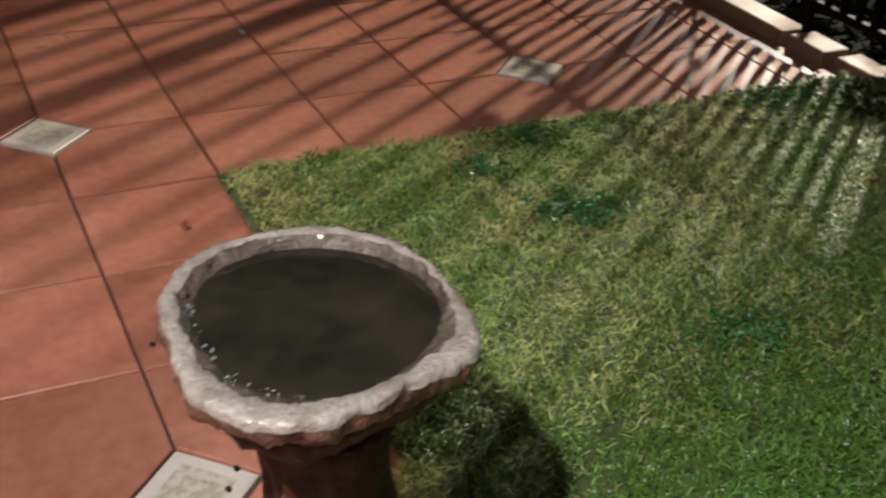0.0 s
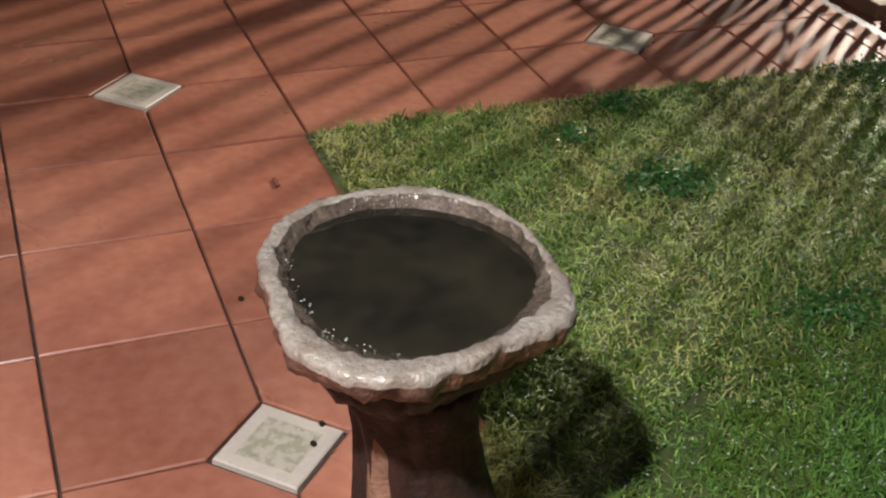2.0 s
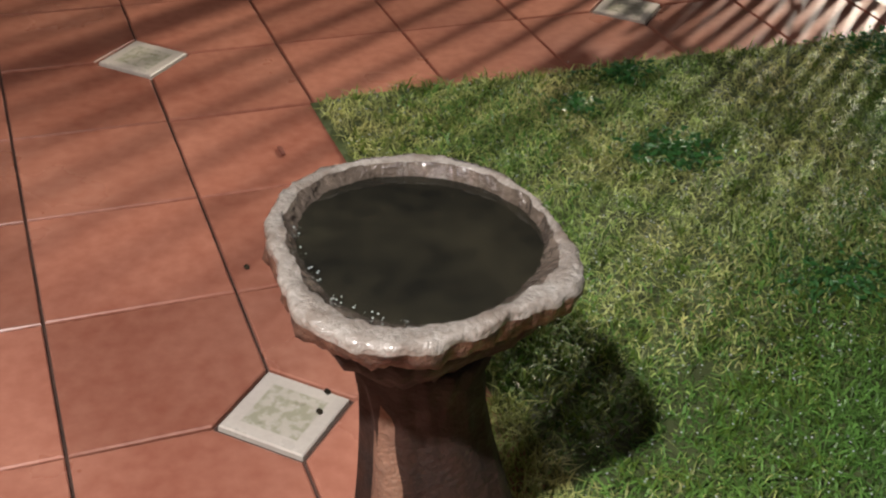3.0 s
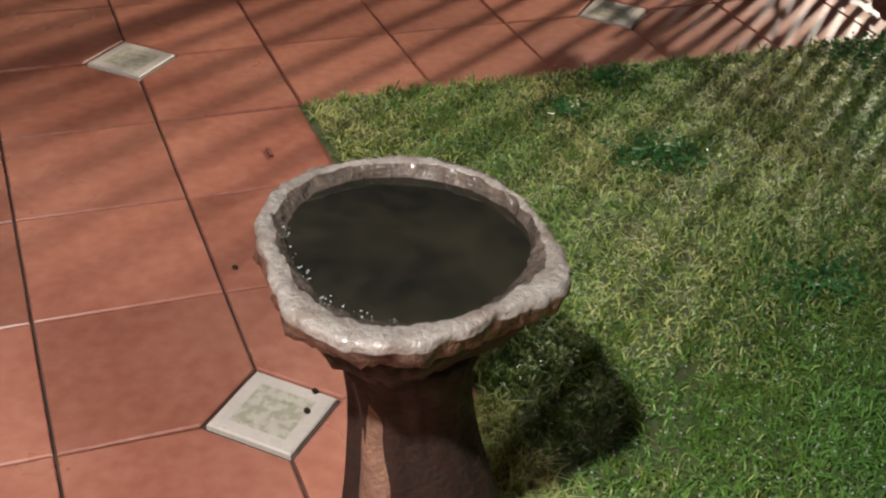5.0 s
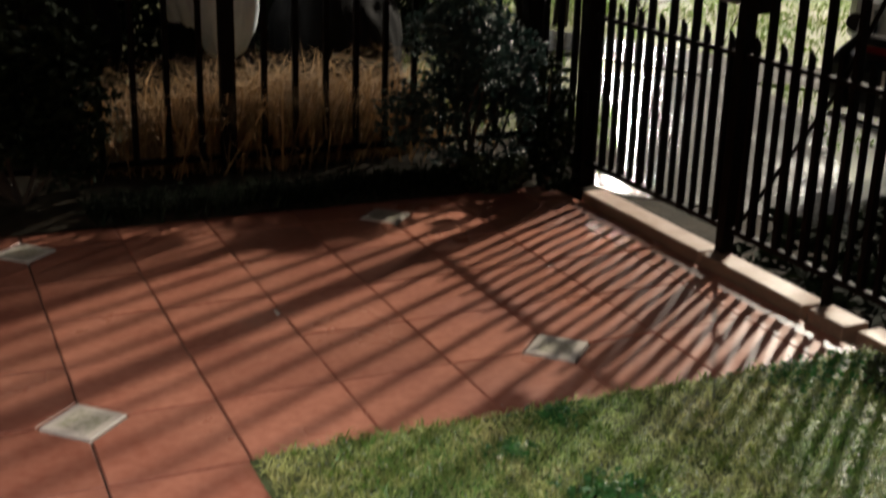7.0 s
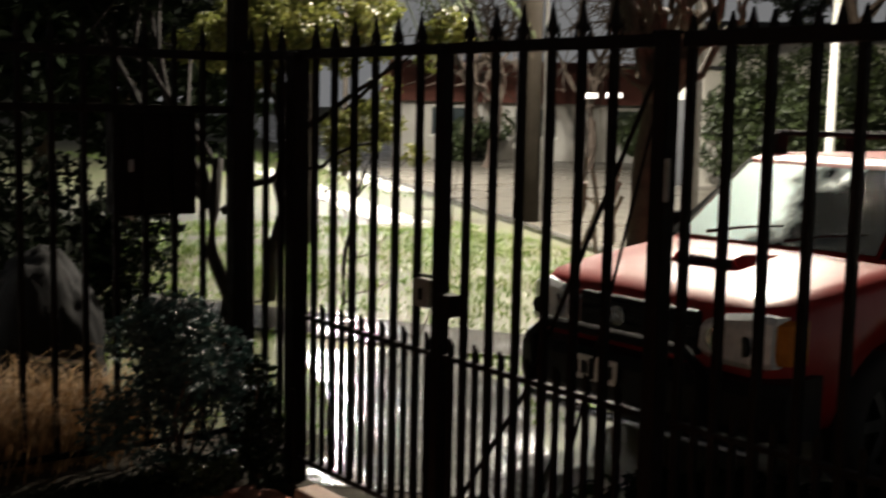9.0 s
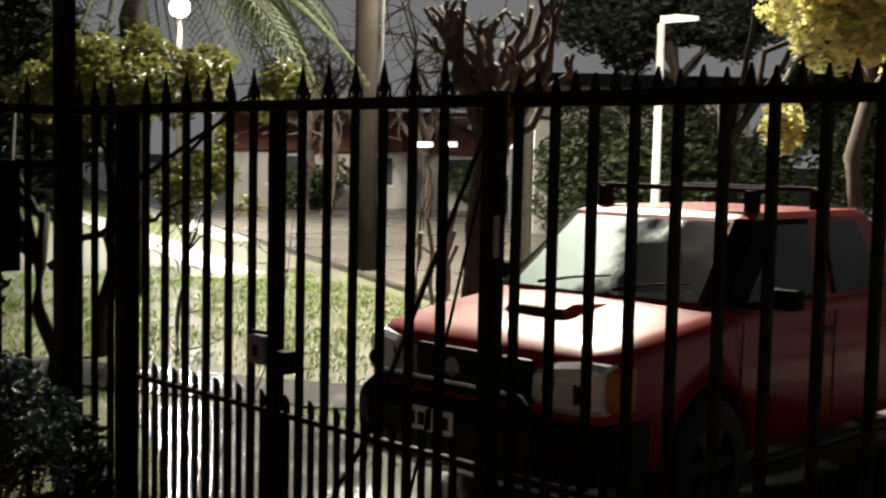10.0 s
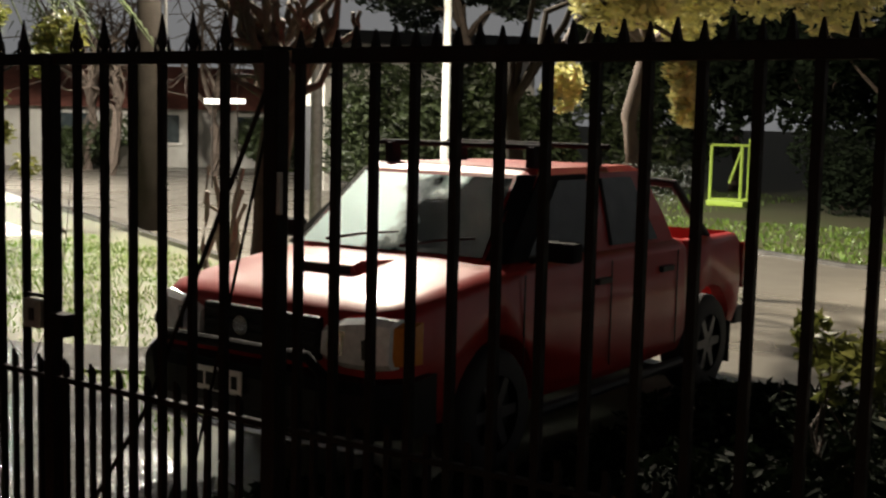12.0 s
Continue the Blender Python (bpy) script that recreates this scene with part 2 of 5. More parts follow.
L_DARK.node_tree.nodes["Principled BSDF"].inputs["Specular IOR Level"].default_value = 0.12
L_OLIVE = leaf_mat("olive_leaf", (0.11, 0.14, 0.032), (0.24, 0.23, 0.07), rough=0.45, rand=0.5, trans=0.3)
# Leaf colour raised so that it carries the street lamp's brightness.
L_YELLOW = leaf_mat("lamplit_yellow_leaf", (0.72, 0.69, 0.32), (0.55, 0.53, 0.23), rough=0.5, rand=0.4, trans=0.4)
L_PINE = leaf_mat("pine_needle", (0.028, 0.040, 0.022), (0.016, 0.024, 0.014), rough=0.6, rand=0.5, trans=0.1)
L_PALM = leaf_mat("palm_leaf", (0.034, 0.050, 0.010), (0.018, 0.027, 0.006), rough=0.85, rand=0.4, trans=0.12)
L_HEDGE = leaf_mat("hedge_leaf", (0.036, 0.050, 0.016), (0.020, 0.030, 0.011), rough=0.5, rand=0.5, trans=0.15)


def deco_mat():
    """White glazed tile with a grey-green ornament inside a pale border."""
    m = mat("glazed_ornament", (0.56, 0.51, 0.46), (0.46, 0.41, 0.37), rough=0.25, rough2=0.4, scale=14, fine=120, bump=0.1)
    n, l = m.node_tree.nodes, m.node_tree.links
    b = n["Principled BSDF"]
    base = b.inputs["Base Color"].links[0].from_socket
    tc = n.new("ShaderNodeTexCoord")
    sep = n.new("ShaderNodeSeparateXYZ")
    l.new(tc.outputs["Object"], sep.inputs[0])
    ab = []
    for k in (0, 1):
        a = n.new("ShaderNodeMath")
        a.operation = "ABSOLUTE"
        l.new(sep.outputs[k], a.inputs[0])
        ab.append(a)
    s = n.new("ShaderNodeMath")
    s.operation = "ADD"
    l.new(ab[0].outputs[0], s.inputs[0])
    l.new(ab[1].outputs[0], s.inputs[1])
    inner = n.new("ShaderNodeMapRange")
    inner.inputs[1].default_value, inner.inputs[2].default_value = 0.086, 0.080
    l.new(s.outputs[0], inner.inputs[0])
    vor = n.new("ShaderNodeTexNoise")
    vor.inputs["Scale"].default_value, vor.inputs["Detail"].default_value = 42, 3
    l.new(tc.outputs["Object"], vor.inputs["Vector"])
    pat = n.new("ShaderNodeMapRange")
    pat.inputs[1].default_value, pat.inputs[2].default_value = 0.44, 0.56
    pat.inputs[3].default_value, pat.inputs[4].default_value = 0.30, 0.95
    l.new(vor.outputs["Fac"], pat.inputs[0])
    mu = n.new("ShaderNodeMath")
    mu.operation = "MULTIPLY"
    l.new(inner.outputs[0], mu.inputs[0])
    l.new(pat.outputs[0], mu.inputs[1])
    mx = n.new("ShaderNodeMixRGB")
    mx.inputs[2].default_value = (0.30, 0.29, 0.21, 1)
    l.new(mu.outputs[0], mx.inputs[0])
    l.new(base, mx.inputs[1])
    l.new(mx.outputs[0], b.inputs["Base Color"])
    return m


M_DECO = deco_mat()


# ---- mesh helpers ----
def thing(name, label, category, group="", kind="", place=(0, 0, 0)):
    ob = new(name)
    ob.location = place
    return tagged(ob, label, category, group, kind)


def finish(name, bm, material, smooth=False):
    me = bpy.data.meshes.new(name)
    bmesh.ops.recalc_face_normals(bm, faces=bm.faces)
    bm.to_mesh(me)
    bm.free()
    me.materials.append(material)
    if smooth:
        me.shade_smooth()
    return me


def part(name, bm, material, parent, label="", smooth=False):
    """Link a bmesh in world coordinates as one mesh object under a thing."""
    ob = new(name, finish(name, bm, material, smooth))
    ob.parent = parent
    p, off = parent, Vector((0, 0, 0))
    while p:
        off += p.location
        p = p.parent
    ob.data.transform(Matrix.Translation(-off))
    if label:
        ob["label"] = label
    return ob


def single(name, bm, material, label, category, group="", kind="", smooth=False):
    return tagged(new(name, finish(name, bm, material, smooth)), label, category, group, kind)


def raw(name, verts, faces, material, parent=None, label="", category="", kind="", smooth=False):
    me = bpy.data.meshes.new(name)
    me.from_pydata(verts, [], faces)
    me.materials.append(material)
    if smooth:
        me.shade_smooth()
    ob = new(name, me)
    if parent:
        ob.parent = parent
        me.transform(Matrix.Translation(-parent.location))
    return tagged(ob, label, category, "", kind)


def box(bm, x0, x1, y0, y1, z0, z1, bevel=0.0):
    r = bmesh.ops.create_cube(bm, size=1.0)
    vs = r["verts"]
    for v in vs:
        v.co = Vector(((x0 + x1) / 2 + v.co.x * (x1 - x0), (y0 + y1) / 2 + v.co.y * (y1 - y0), (z0 + z1) / 2 + v.co.z * (z1 - z0)))
    if bevel:
        es = {e for v in vs for e in v.link_edges}
        bmesh.ops.bevel(bm, geom=list(es), offset=bevel, segments=2, affect="EDGES", profile=0.6)
    return bm


def boxed(*a):
    return box(bmesh.new(), *a)


def tube(bm, points, radii, sides=8):
    """A tapered tube through points."""
    rings = []
    pts = [Vector(p) for p in points]
    for i, p in enumerate(pts):
        d = (pts[min(i + 1, len(pts) - 1)] - pts[max(i - 1, 0)]).normalized()
        q = d.to_track_quat("Z", "Y")
        r = radii[i] if hasattr(radii, "__len__") else radii
        rings.append([bm.verts.new(p + q @ Vector((r * math.cos(2 * math.pi * k / sides), r * math.sin(2 * math.pi * k / sides), 0))) for k in range(sides)])
    for a, b in zip(rings, rings[1:]):
        for k in range(sides):
            bm.faces.new((a[k], a[(k + 1) % sides], b[(k + 1) % sides], b[k]))
    bm.faces.new(rings[0][::-1])
    bm.faces.new(rings[-1])
    return bm


def loft(bm, sections, cap=True):
    rings = [[bm.verts.new(p) for p in s] for s in sections]
    n = len(rings[0])
    for a, b in zip(rings, rings[1:]):
        for k in range(n):
            bm.faces.new((a[k], a[(k + 1) % n], b[(k + 1) % n], b[k]))
    if cap:
        bm.faces.new(rings[0][::-1])
        bm.faces.new(rings[-1])
    return bm


def prism(bm, outline, z0, z1, bevel=0.0):
    """An upright prism with a chamfered top edge."""
    n = len(outline)
    cx, cy = sum(p[0] for p in outline) / n, sum(p[1] for p in outline) / n

    def ring(z, inset):
        out = []
        for x, y in outline:
            d = Vector((cx - x, cy - y))
            d = d.normalized() * inset * 1.4
            out.append((x + d.x, y + d.y, z))
        return out
    return loft(bm, [ring(z0, 0), ring(z1 - bevel, 0), ring(z1, bevel)] if bevel else [ring(z0, 0), ring(z1, 0)])


rng = np.random.default_rng(7)


def blades(pos, height, width, lean, up=None):
    """Verts and faces of bent grass blades at the positions given (n x 3)."""
    n = len(pos)
    ang = rng.uniform(0, 2 * math.pi, n)
    side = np.stack([np.cos(ang), np.sin(ang), np.zeros(n)], 1) * (width * rng.uniform(0.6, 1.2, n))[:, None]
    la = rng.uniform(0, 2 * math.pi, n)
    h = height * rng.uniform(0.5, 1.25, n)
    ln = (lean * h * rng.uniform(0.3, 1.3, n))[:, None] * np.stack([np.cos(la), np.sin(la), np.zeros(n)], 1)
    z = np.zeros((n, 3))
    z[:, 2] = h
    v = np.empty((n, 5, 3))
    v[:, 0], v[:, 1] = pos - side, pos + side
    mid = pos + z * 0.6 + ln * 0.35
    v[:, 2], v[:, 3] = mid + side * 0.75, mid - side * 0.75
    v[:, 4] = pos + z * np.maximum(0.35, 1 - 0.35 * lean) + ln
    b = np.arange(n) * 5
    quads = np.stack([b, b + 1, b + 2, b + 3], 1).tolist()
    tris = np.stack([b + 3, b + 2, b + 4], 1).tolist()
    return v.reshape(-1, 3).tolist(), quads + tris


def leaves(pos, size, flat=0.5):
    """Verts and faces of folded leaves scattered at the positions given."""
    n = len(pos)
    a = rng.normal(size=(n, 3))
    a[:, 2] *= flat
    a /= np.linalg.norm(a, axis=1)[:, None]
    b = rng.normal(size=(n, 3))
    b -= a * (a * b).sum(1)[:, None]
    b /= np.linalg.norm(b, axis=1)[:, None]
    c = np.cross(a, b)
    s = (size * rng.uniform(0.6, 1.35, n))[:, None]
    v = np.empty((n, 4, 3))
    v[:, 0], v[:, 2] = pos - a * s, pos + a * s
    v[:, 1], v[:, 3] = pos + b * s * 0.42 + c * s * 0.15, pos - b * s * 0.42 + c * s * 0.15
    k = np.arange(n) * 4
    return v.reshape(-1, 3).tolist(), np.concatenate([np.stack([k, k + 1, k + 2], 1), np.stack([k, k + 2, k + 3], 1)]).tolist()


def drops(pos, size):
    """Verts and faces of small rounded water drops at the positions given."""
    n = len(pos)
    s = (size * rng.uniform(0.5, 1.4, n))[:, None, None]
    o = np.array([(1, 0, 0), (0.3, 0.95, 0), (-0.8, 0.6, 0), (-0.8, -0.6, 0), (0.3, -0.95, 0), (0, 0, 0.8)])
    v = np.asarray(pos)[:, None, :] + o[None] * s
    k = np.arange(n) * 6
    return v.reshape(-1, 3).tolist(), np.concatenate([np.stack([k + i, k + (i + 1) % 5, k + 5], 1) for i in range(5)]).tolist()


def cloud(centres, radii, count):
    """Random points in a set of balls, thinner towards their middles."""
    c = np.array(centres, float)
    r = np.array(radii, float)
    pick = rng.choice(len(c), count, p=r ** 2 / (r ** 2).sum())
    d = rng.normal(size=(count, 3))
    d /= np.linalg.norm(d, axis=1)[:, None]
    return c[pick] + d * (r[pick] * rng.uniform(0.35, 1.0, count) ** 0.6)[:, None]


def clumps(centre, spread, n, r0, r1):
    return [tuple(np.array(centre) + rng.normal(size=3) * np.array(spread)) for _ in range(n)], [float(x) for x in rng.uniform(r0, r1, n)]

# ---- large structure ----
STREET_Z = -0.08
FX = 2.24          # the fence's line
PITCH_X, PITCH_Y = 0.39, 0.40


def grid_sheet(name, x0, x1, y0, y1, step, height, material, label, category, kind="structure"):
    nx, ny = int((x1 - x0) / step) + 1, int((y1 - y0) / step) + 1
    vs = [(x0 + (x1 - x0) * i / nx, y0 + (y1 - y0) * j / ny, 0) for j in range(ny + 1) for i in range(nx + 1)]
    vs = [(x, y, height(x, y)) for x, y, _ in vs]
    fs = [(j * (nx + 1) + i, j * (nx + 1) + i + 1, (j + 1) * (nx + 1) + i + 1, (j + 1) * (nx + 1) + i) for j in range(ny) for i in range(nx)]
    return raw(name, vs, fs, material, None, label, category, kind, True)


bm = bmesh.new()
box(bm, -600, 600, -600, 600, -0.6, STREET_Z)
single("ground", bm, M_VERGE, "wet night-time grass and dirt ground to the horizon", "ground", kind="structure")

# the terrace, its bed of mortar, and the lawn's soil
single("terrace_slab", boxed(-3.4, 2.13, -5.4, 2.26, -0.2, -0.012), M_GROUT, "dark mortar bed under the terrace tiles", "slab", kind="structure")
grid_sheet("lawn_soil", -0.02, 2.5, -5.4, -0.004, 0.06, lambda x, y: 0.004 + 0.012 * noise.noise((x * 3, y * 3, 0)), M_TURF, "damp soil and thatch under the lawn", "soil")
grid_sheet("bed_soil", -3.4, 2.3, 2.2, 2.95, 0.06, lambda x, y: 0.01 + 0.035 * noise.noise((x * 4, y * 4, 3)) + min(0.05, (y - 2.2) * 0.4), M_SOIL, "dark wet soil of the planting bed", "soil")

# the house that stands behind the camera
bm = bmesh.new()
box(bm, -3.65, -3.4, -5.65, 3.0, -0.2, 3.0)
single("wall_west", bm, M_PLASTER, "beige plastered house wall beside the terrace", "wall", kind="structure")
single("wall_south", boxed(-3.4, 2.6, -5.65, -5.4, -0.2, 3.0), M_PLASTER, "beige plastered house wall behind the lawn", "wall", kind="structure")
single("eave", boxed(-3.4, -1.05, -5.4, 2.2, 2.92, 3.0), M_EAVE, "brown boarded eave over the terrace edge", "eave", kind="structure")

# road, kerbs and pavement outside
NEAR = [(7.7, -60), (7.7, -12), (8.0, 0.2), (9.6, 5.5), (13.6, 14.5), (23, 36), (40, 74), (80, 160)]
OUT = [(15.2, -60), (15.2, -12), (16.7, 2.2), (21.5, 11), (29.5, 24), (43, 46), (66, 84), (120, 170)]


def strip(name, a, b, z0, z1, material, label, category):
    bm = bmesh.new()
    loft(bm, [[(p[0], p[1], z0), (p[0], p[1], z1), (q[0], q[1], z1), (q[0], q[1], z0)] for p, q in zip(a, b)])
    return single(name, bm, material, label, category, kind="structure")


def shifted(a, d):
    return [(x + d, y - d * 0.3) for x, y in a]


strip("road", NEAR, OUT, -0.3, STREET_Z + 0.012, M_ROAD, "wet grey asphalt road lit by street lamps", "road")
strip("kerb_near", shifted(NEAR, -0.14), NEAR, -0.3, STREET_Z + 0.07, M_PAVE, "low wet concrete kerb of the road", "kerb")
strip("kerb_far", OUT, shifted(OUT, 0.14), -0.3, STREET_Z + 0.07, M_PAVE, "low wet concrete kerb across the road", "kerb")


def band(name, line, width, z, label, category, material=None):
    """A flat strip of the given width along a line."""
    pts = [Vector((*p, 0)) for p in line]
    a, b = [], []
    for i, p in enumerate(pts):
        d = (pts[min(i + 1, len(pts) - 1)] - pts[max(i - 1, 0)]).normalized().cross(Vector((0, 0, 1))) * width / 2
        a.append((p.x - d.x, p.y - d.y))
        b.append((p.x + d.x, p.y + d.y))
    return strip(name, a, b, -0.3, z, material or M_PAVE, label, category)


GATE_LINE = [(2.75, 1.85), (3.3, 2.3), (4.1, 3.6), (4.62, 4.9)]
WALK_LINE = [(3.9, 8.2), (4.9, 5.95), (5.6, 4.6), (6.9, 2.9)]
PARK_LINE = [(10.95, 13.3), (11.9, 15.9), (13.8, 20.9), (16.3, 27.7), (19.2, 35.0)]
band("gate_path", GATE_LINE, 1.25, STREET_Z + 0.02, "wet concrete path outside the gate", "path")
band("pavement", WALK_LINE, 0.95, STREET_Z + 0.026, "wet shining concrete footpath along the verge", "pavement")
band("park_path", PARK_LINE, 0.85, STREET_Z + 0.02, "wet concrete path through the grass with lamplight put into its pale colour", "path", M_PALECON)
# Pale strip stands in for lamp glare on the wet road.
band("glare_strip", [(15.2, 19.2), (17.3, 24.2), (20.9, 32.4), (25, 41.5)], 0.9, STREET_Z + 0.03, "pale strip standing in for lamp glare on the wet road", "path", M_PALECON)

# Dark strip laid over the verge to darken the ground behind the kerb.
single("dark_verge_strip", boxed(2.27, 2.95, -5.4, 3.2, -0.3, STREET_Z + 0.012), M_SOIL, "dark strip laid outside the fence to darken the ground", "soil", kind="structure")

# fence footing: tan kerb in three pieces, the gaps standing in for post shadows
kerb = thing("kerb", "tan concrete kerb under the iron fence, its gaps standing in for post shadows", "kerb", kind="structure")
for y0, y1 in ((0.115, 0.305), (0.335, 0.96), (0.985, 1.93)):
    bm = boxed(2.140, 2.262, y0, y1, -0.1, 0.046, 0.010)
    for v in bm.verts:
        v.co += Vector((0, 0, 0.004 * noise.noise(v.co * 7)))
    part("kerb_stone", bm, M_KERB, kerb)
single("fence_footing", boxed(2.19, 2.30, -5.4, 0.1, -0.2, 0.03, 0.01), M_KERB, "rough concrete footing of the fence behind the lawn", "footing", kind="structure")
single("bed_footing", boxed(2.19, 2.30, 1.95, 2.80, -0.2, 0.03, 0.01), M_SOIL, "earth-covered footing of the corner fence", "footing", kind="structure")


# ---- iron fence ----
TOP, LOW, BAR = 2.10, 0.855, 0.026


def bar_mesh(name, z0, z1, w, tip):
    bm = bmesh.new()
    h = w / 2
    if tip == "spear":
        loft(bm, [[(-h, -h, z0), (h, -h, z0), (h, h, z0), (-h, h, z0)], [(-h, -h, z1), (h, -h, z1), (h, h, z1), (-h, h, z1)],
                  [(-h * .6, -h * .6, z1 + .01), (h * .6, -h * .6, z1 + .01), (h * .6, h * .6, z1 + .01), (-h * .6, h * .6, z1 + .01)],
                  [(-h * .8, -h * 1.5, z1 + .035), (h * .8, -h * 1.5, z1 + .035), (h * .8, h * 1.5, z1 + .035), (-h * .8, h * 1.5, z1 + .035)],
                  [(-.002, -.002, z1 + .135), (.002, -.002, z1 + .135), (.002, .002, z1 + .135), (-.002, .002, z1 + .135)]])
        for s in (-1, 1):
            c = s * 0.034
            loft(bm, [[(-.006, c - .007, z1 - .01), (.006, c - .007, z1 - .01), (.006, c + .007, z1 - .01), (-.006, c + .007, z1 - .01)], [(-.001, c - .001, z1 + .055), (.001, c - .001, z1 + .055), (.001, c + .001, z1 + .055), (-.001, c + .001, z1 + .055)]])
    elif tip == "cone":
        loft(bm, [[(-h, -h, z0), (h, -h, z0), (h, h, z0), (-h, h, z0)], [(-h, -h, z1), (h, -h, z1), (h, h, z1), (-h, h, z1)],
                  [(-.003, -.003, z1 + .06), (.003, -.003, z1 + .06), (.003, .003, z1 + .06), (-.003, .003, z1 + .06)]])
    elif tip == "cut":
        loft(bm, [[(-h, -h, z0), (h, -h, z0), (h, h, z0), (-h, h, z0)], [(-h, -h, z1), (h, -h, z1 - .03), (h, h, z1 - .03), (-h, h, z1)]])
    return finish(name, bm, M_IRON)


ME_TALL = bar_mesh("tall_bar", 0.135, TOP + 0.02, BAR, "spear")
ME_PLAIN = bar_mesh("plain_bar", 0.135, TOP + 0.02, BAR, "cone")
ME_TIP = bar_mesh("tip", TOP + 0.02, TOP + 0.03, BAR, "cone")
ME_SHORT = bar_mesh("short_bar", 0.135, LOW + 0.085, 0.02, "cut")


def placed(name, me, parent, x, y, z=0.0, turn=0.0):
    ob = new(name, me)
    ob.parent = parent
    ob.location = Vector((x, y, z)) - parent.location
    ob.rotation_euler = (0, 0, turn)
    return ob


def post(parent, y, w, z1=TOP, x=FX, z0=-0.05):
    bm = boxed(x - w / 2, x + w / 2, y - w / 2, y + w / 2, z0, z1, 0.006)
    box(bm, x - w / 2 - .006, x + w / 2 + .006, y - w / 2 - .006, y + w / 2 + .006, z1, z1 + 0.012, 0.004)
    return part("post", bm, M_IRON, parent)


def rail_y(parent, y0, y1, z, t=0.035, w=0.03):
    return part("rail", boxed(FX - w / 2, FX + w / 2, y0, y1, z - t / 2, z + t / 2, 0.004), M_IRON, parent)


YP, Y2, Y3, YQ = 2.095, 0.945, -0.235, 2.70

# the foot gate between its hinge post and lock post
gate = thing("iron_gate", "closed black iron foot gate with spear-topped bars", "gate", place=(FX, 1.5, 0.075))
post(gate, YP, 0.085)
post(gate, Y2, 0.055)
rail_y(gate, Y2, YP, TOP, 0.045)
rail_y(gate, Y2, YP, LOW, 0.022)
rail_y(gate, Y2, YP, 0.15, 0.025)
step = (YP - Y2) / 7
for k in range(1, 7):
    placed("bar", ME_TALL, gate, FX, Y2 + k * step)
for k in range(7):
    placed("short_bar", ME_SHORT, gate, FX, Y2 + (k + 0.5) * step)
lockbox = part("lock_box", boxed(FX - 0.05, FX + 0.0, Y2 + 0.02, Y2 + 0.125, 1.05, 1.165, 0.006), M_STEEL, gate, "grey steel lock case on the gate post")
part("keyhole_plate", boxed(FX - 0.054, FX - 0.049, Y2 + 0.055, Y2 + 0.085, 1.08, 1.13, 0.002), M_IRON, lockbox)
part("strike_plate", boxed(FX - 0.045, FX + 0.02, Y2 - 0.115, Y2 - 0.03, 1.03, 1.12, 0.004), M_IRON, gate)
bm = boxed(FX - 0.03, FX - 0.015, Y2 - 0.03, Y2 + 0.14, 1.172, 1.186, 0.003)
part("latch_bar", bm, M_IRON, gate)
for z in (0.45, 1.75):
    part("hinge", tube(bmesh.new(), [(FX - 0.045, YP - 0.05, z - 0.05), (FX - 0.045, YP - 0.05, z + 0.05)], 0.014, 10), M_IRON, gate)

# the fixed panel beside the gate
panel = thing("fence_panel", "black iron fence panel with a diagonal brace and short infill bars", "fence", "iron fence panels", place=(FX, 0.35, 0.075))
post(panel, 0.32, 0.03, 0.16)
post(panel, Y3, 0.062, TOP + 0.02)
rail_y(panel, Y3, Y2 - 0.03, TOP, 0.045)
rail_y(panel, Y3, Y2 - 0.03, LOW, 0.022)
rail_y(panel, Y3, Y2 - 0.03, 0.15, 0.025)
step = 0.157
for k in range(1, 7):
    placed("bar", ME_TALL, panel, FX, Y2 - k * step)
for k in range(7):
    placed("short_bar", ME_SHORT, panel, FX, Y2 - (k + 0.5) * step)
part("brace", tube(bmesh.new(), [(FX + 0.03, -0.19, 2.05), (FX + 0.03, 0.44, 0.80), (FX + 0.03, 0.88, 0.2)], 0.009, 6), M_IRON, panel)
part("brace", tube(bmesh.new(), [(FX + 0.04, -0.2, 2.03), (FX + 0.04, 0.05, 1.13), (FX + 0.04, 0.2, 0.6)], 0.006, 6), M_IRON, panel)
part("padlock_plate", boxed(FX - 0.03, FX - 0.014, Y3 - 0.046, Y3 - 0.031, 1.58, 1.72, 0.003), M_STEEL, panel, "small grey steel plate on the post")

# the long run behind the lawn
run = thing("fence_panel", "long black iron fence run with close spikes behind the lawn", "fence", "iron fence panels", place=(FX, -2.8, 0.03))
rail_y(run, -5.4, Y3 - 0.08, TOP, 0.05, 0.04)
rail_y(run, -5.4, Y3 - 0.08, 0.15, 0.03)
rail_y(run, -5.4, Y3 - 0.08, LOW, 0.02)
for k in range(33):
    y = Y3 - 0.105 - k * 0.155
    placed("bar", ME_PLAIN, run, FX, y)
    placed("spike", ME_TIP, run, FX, y - 0.0775)
    placed("short_bar", ME_SHORT, run, FX, y - 0.0775)
for y in (-2.95, -5.35):
    post(run, y, 0.06)

# the corner panel past the gate and the side run behind the bed
corner = thing("fence_panel", "short black iron fence panel beside the gate post", "fence", "iron fence panels", place=(FX, 2.4, 0.03))
post(corner, YQ, 0.085, 2.66)
rail_y(corner, YP + 0.05, YQ, TOP, 0.045)
rail_y(corner, YP + 0.05, YQ, 0.15, 0.03)
for k in range(1, 4):
    placed("bar", ME_TALL, corner, FX, YP + k * (YQ - YP) / 4)
side = thing("fence_panel", "black iron side fence behind the planting bed", "fence", "iron fence panels", place=(-0.5, YQ, 0.05))
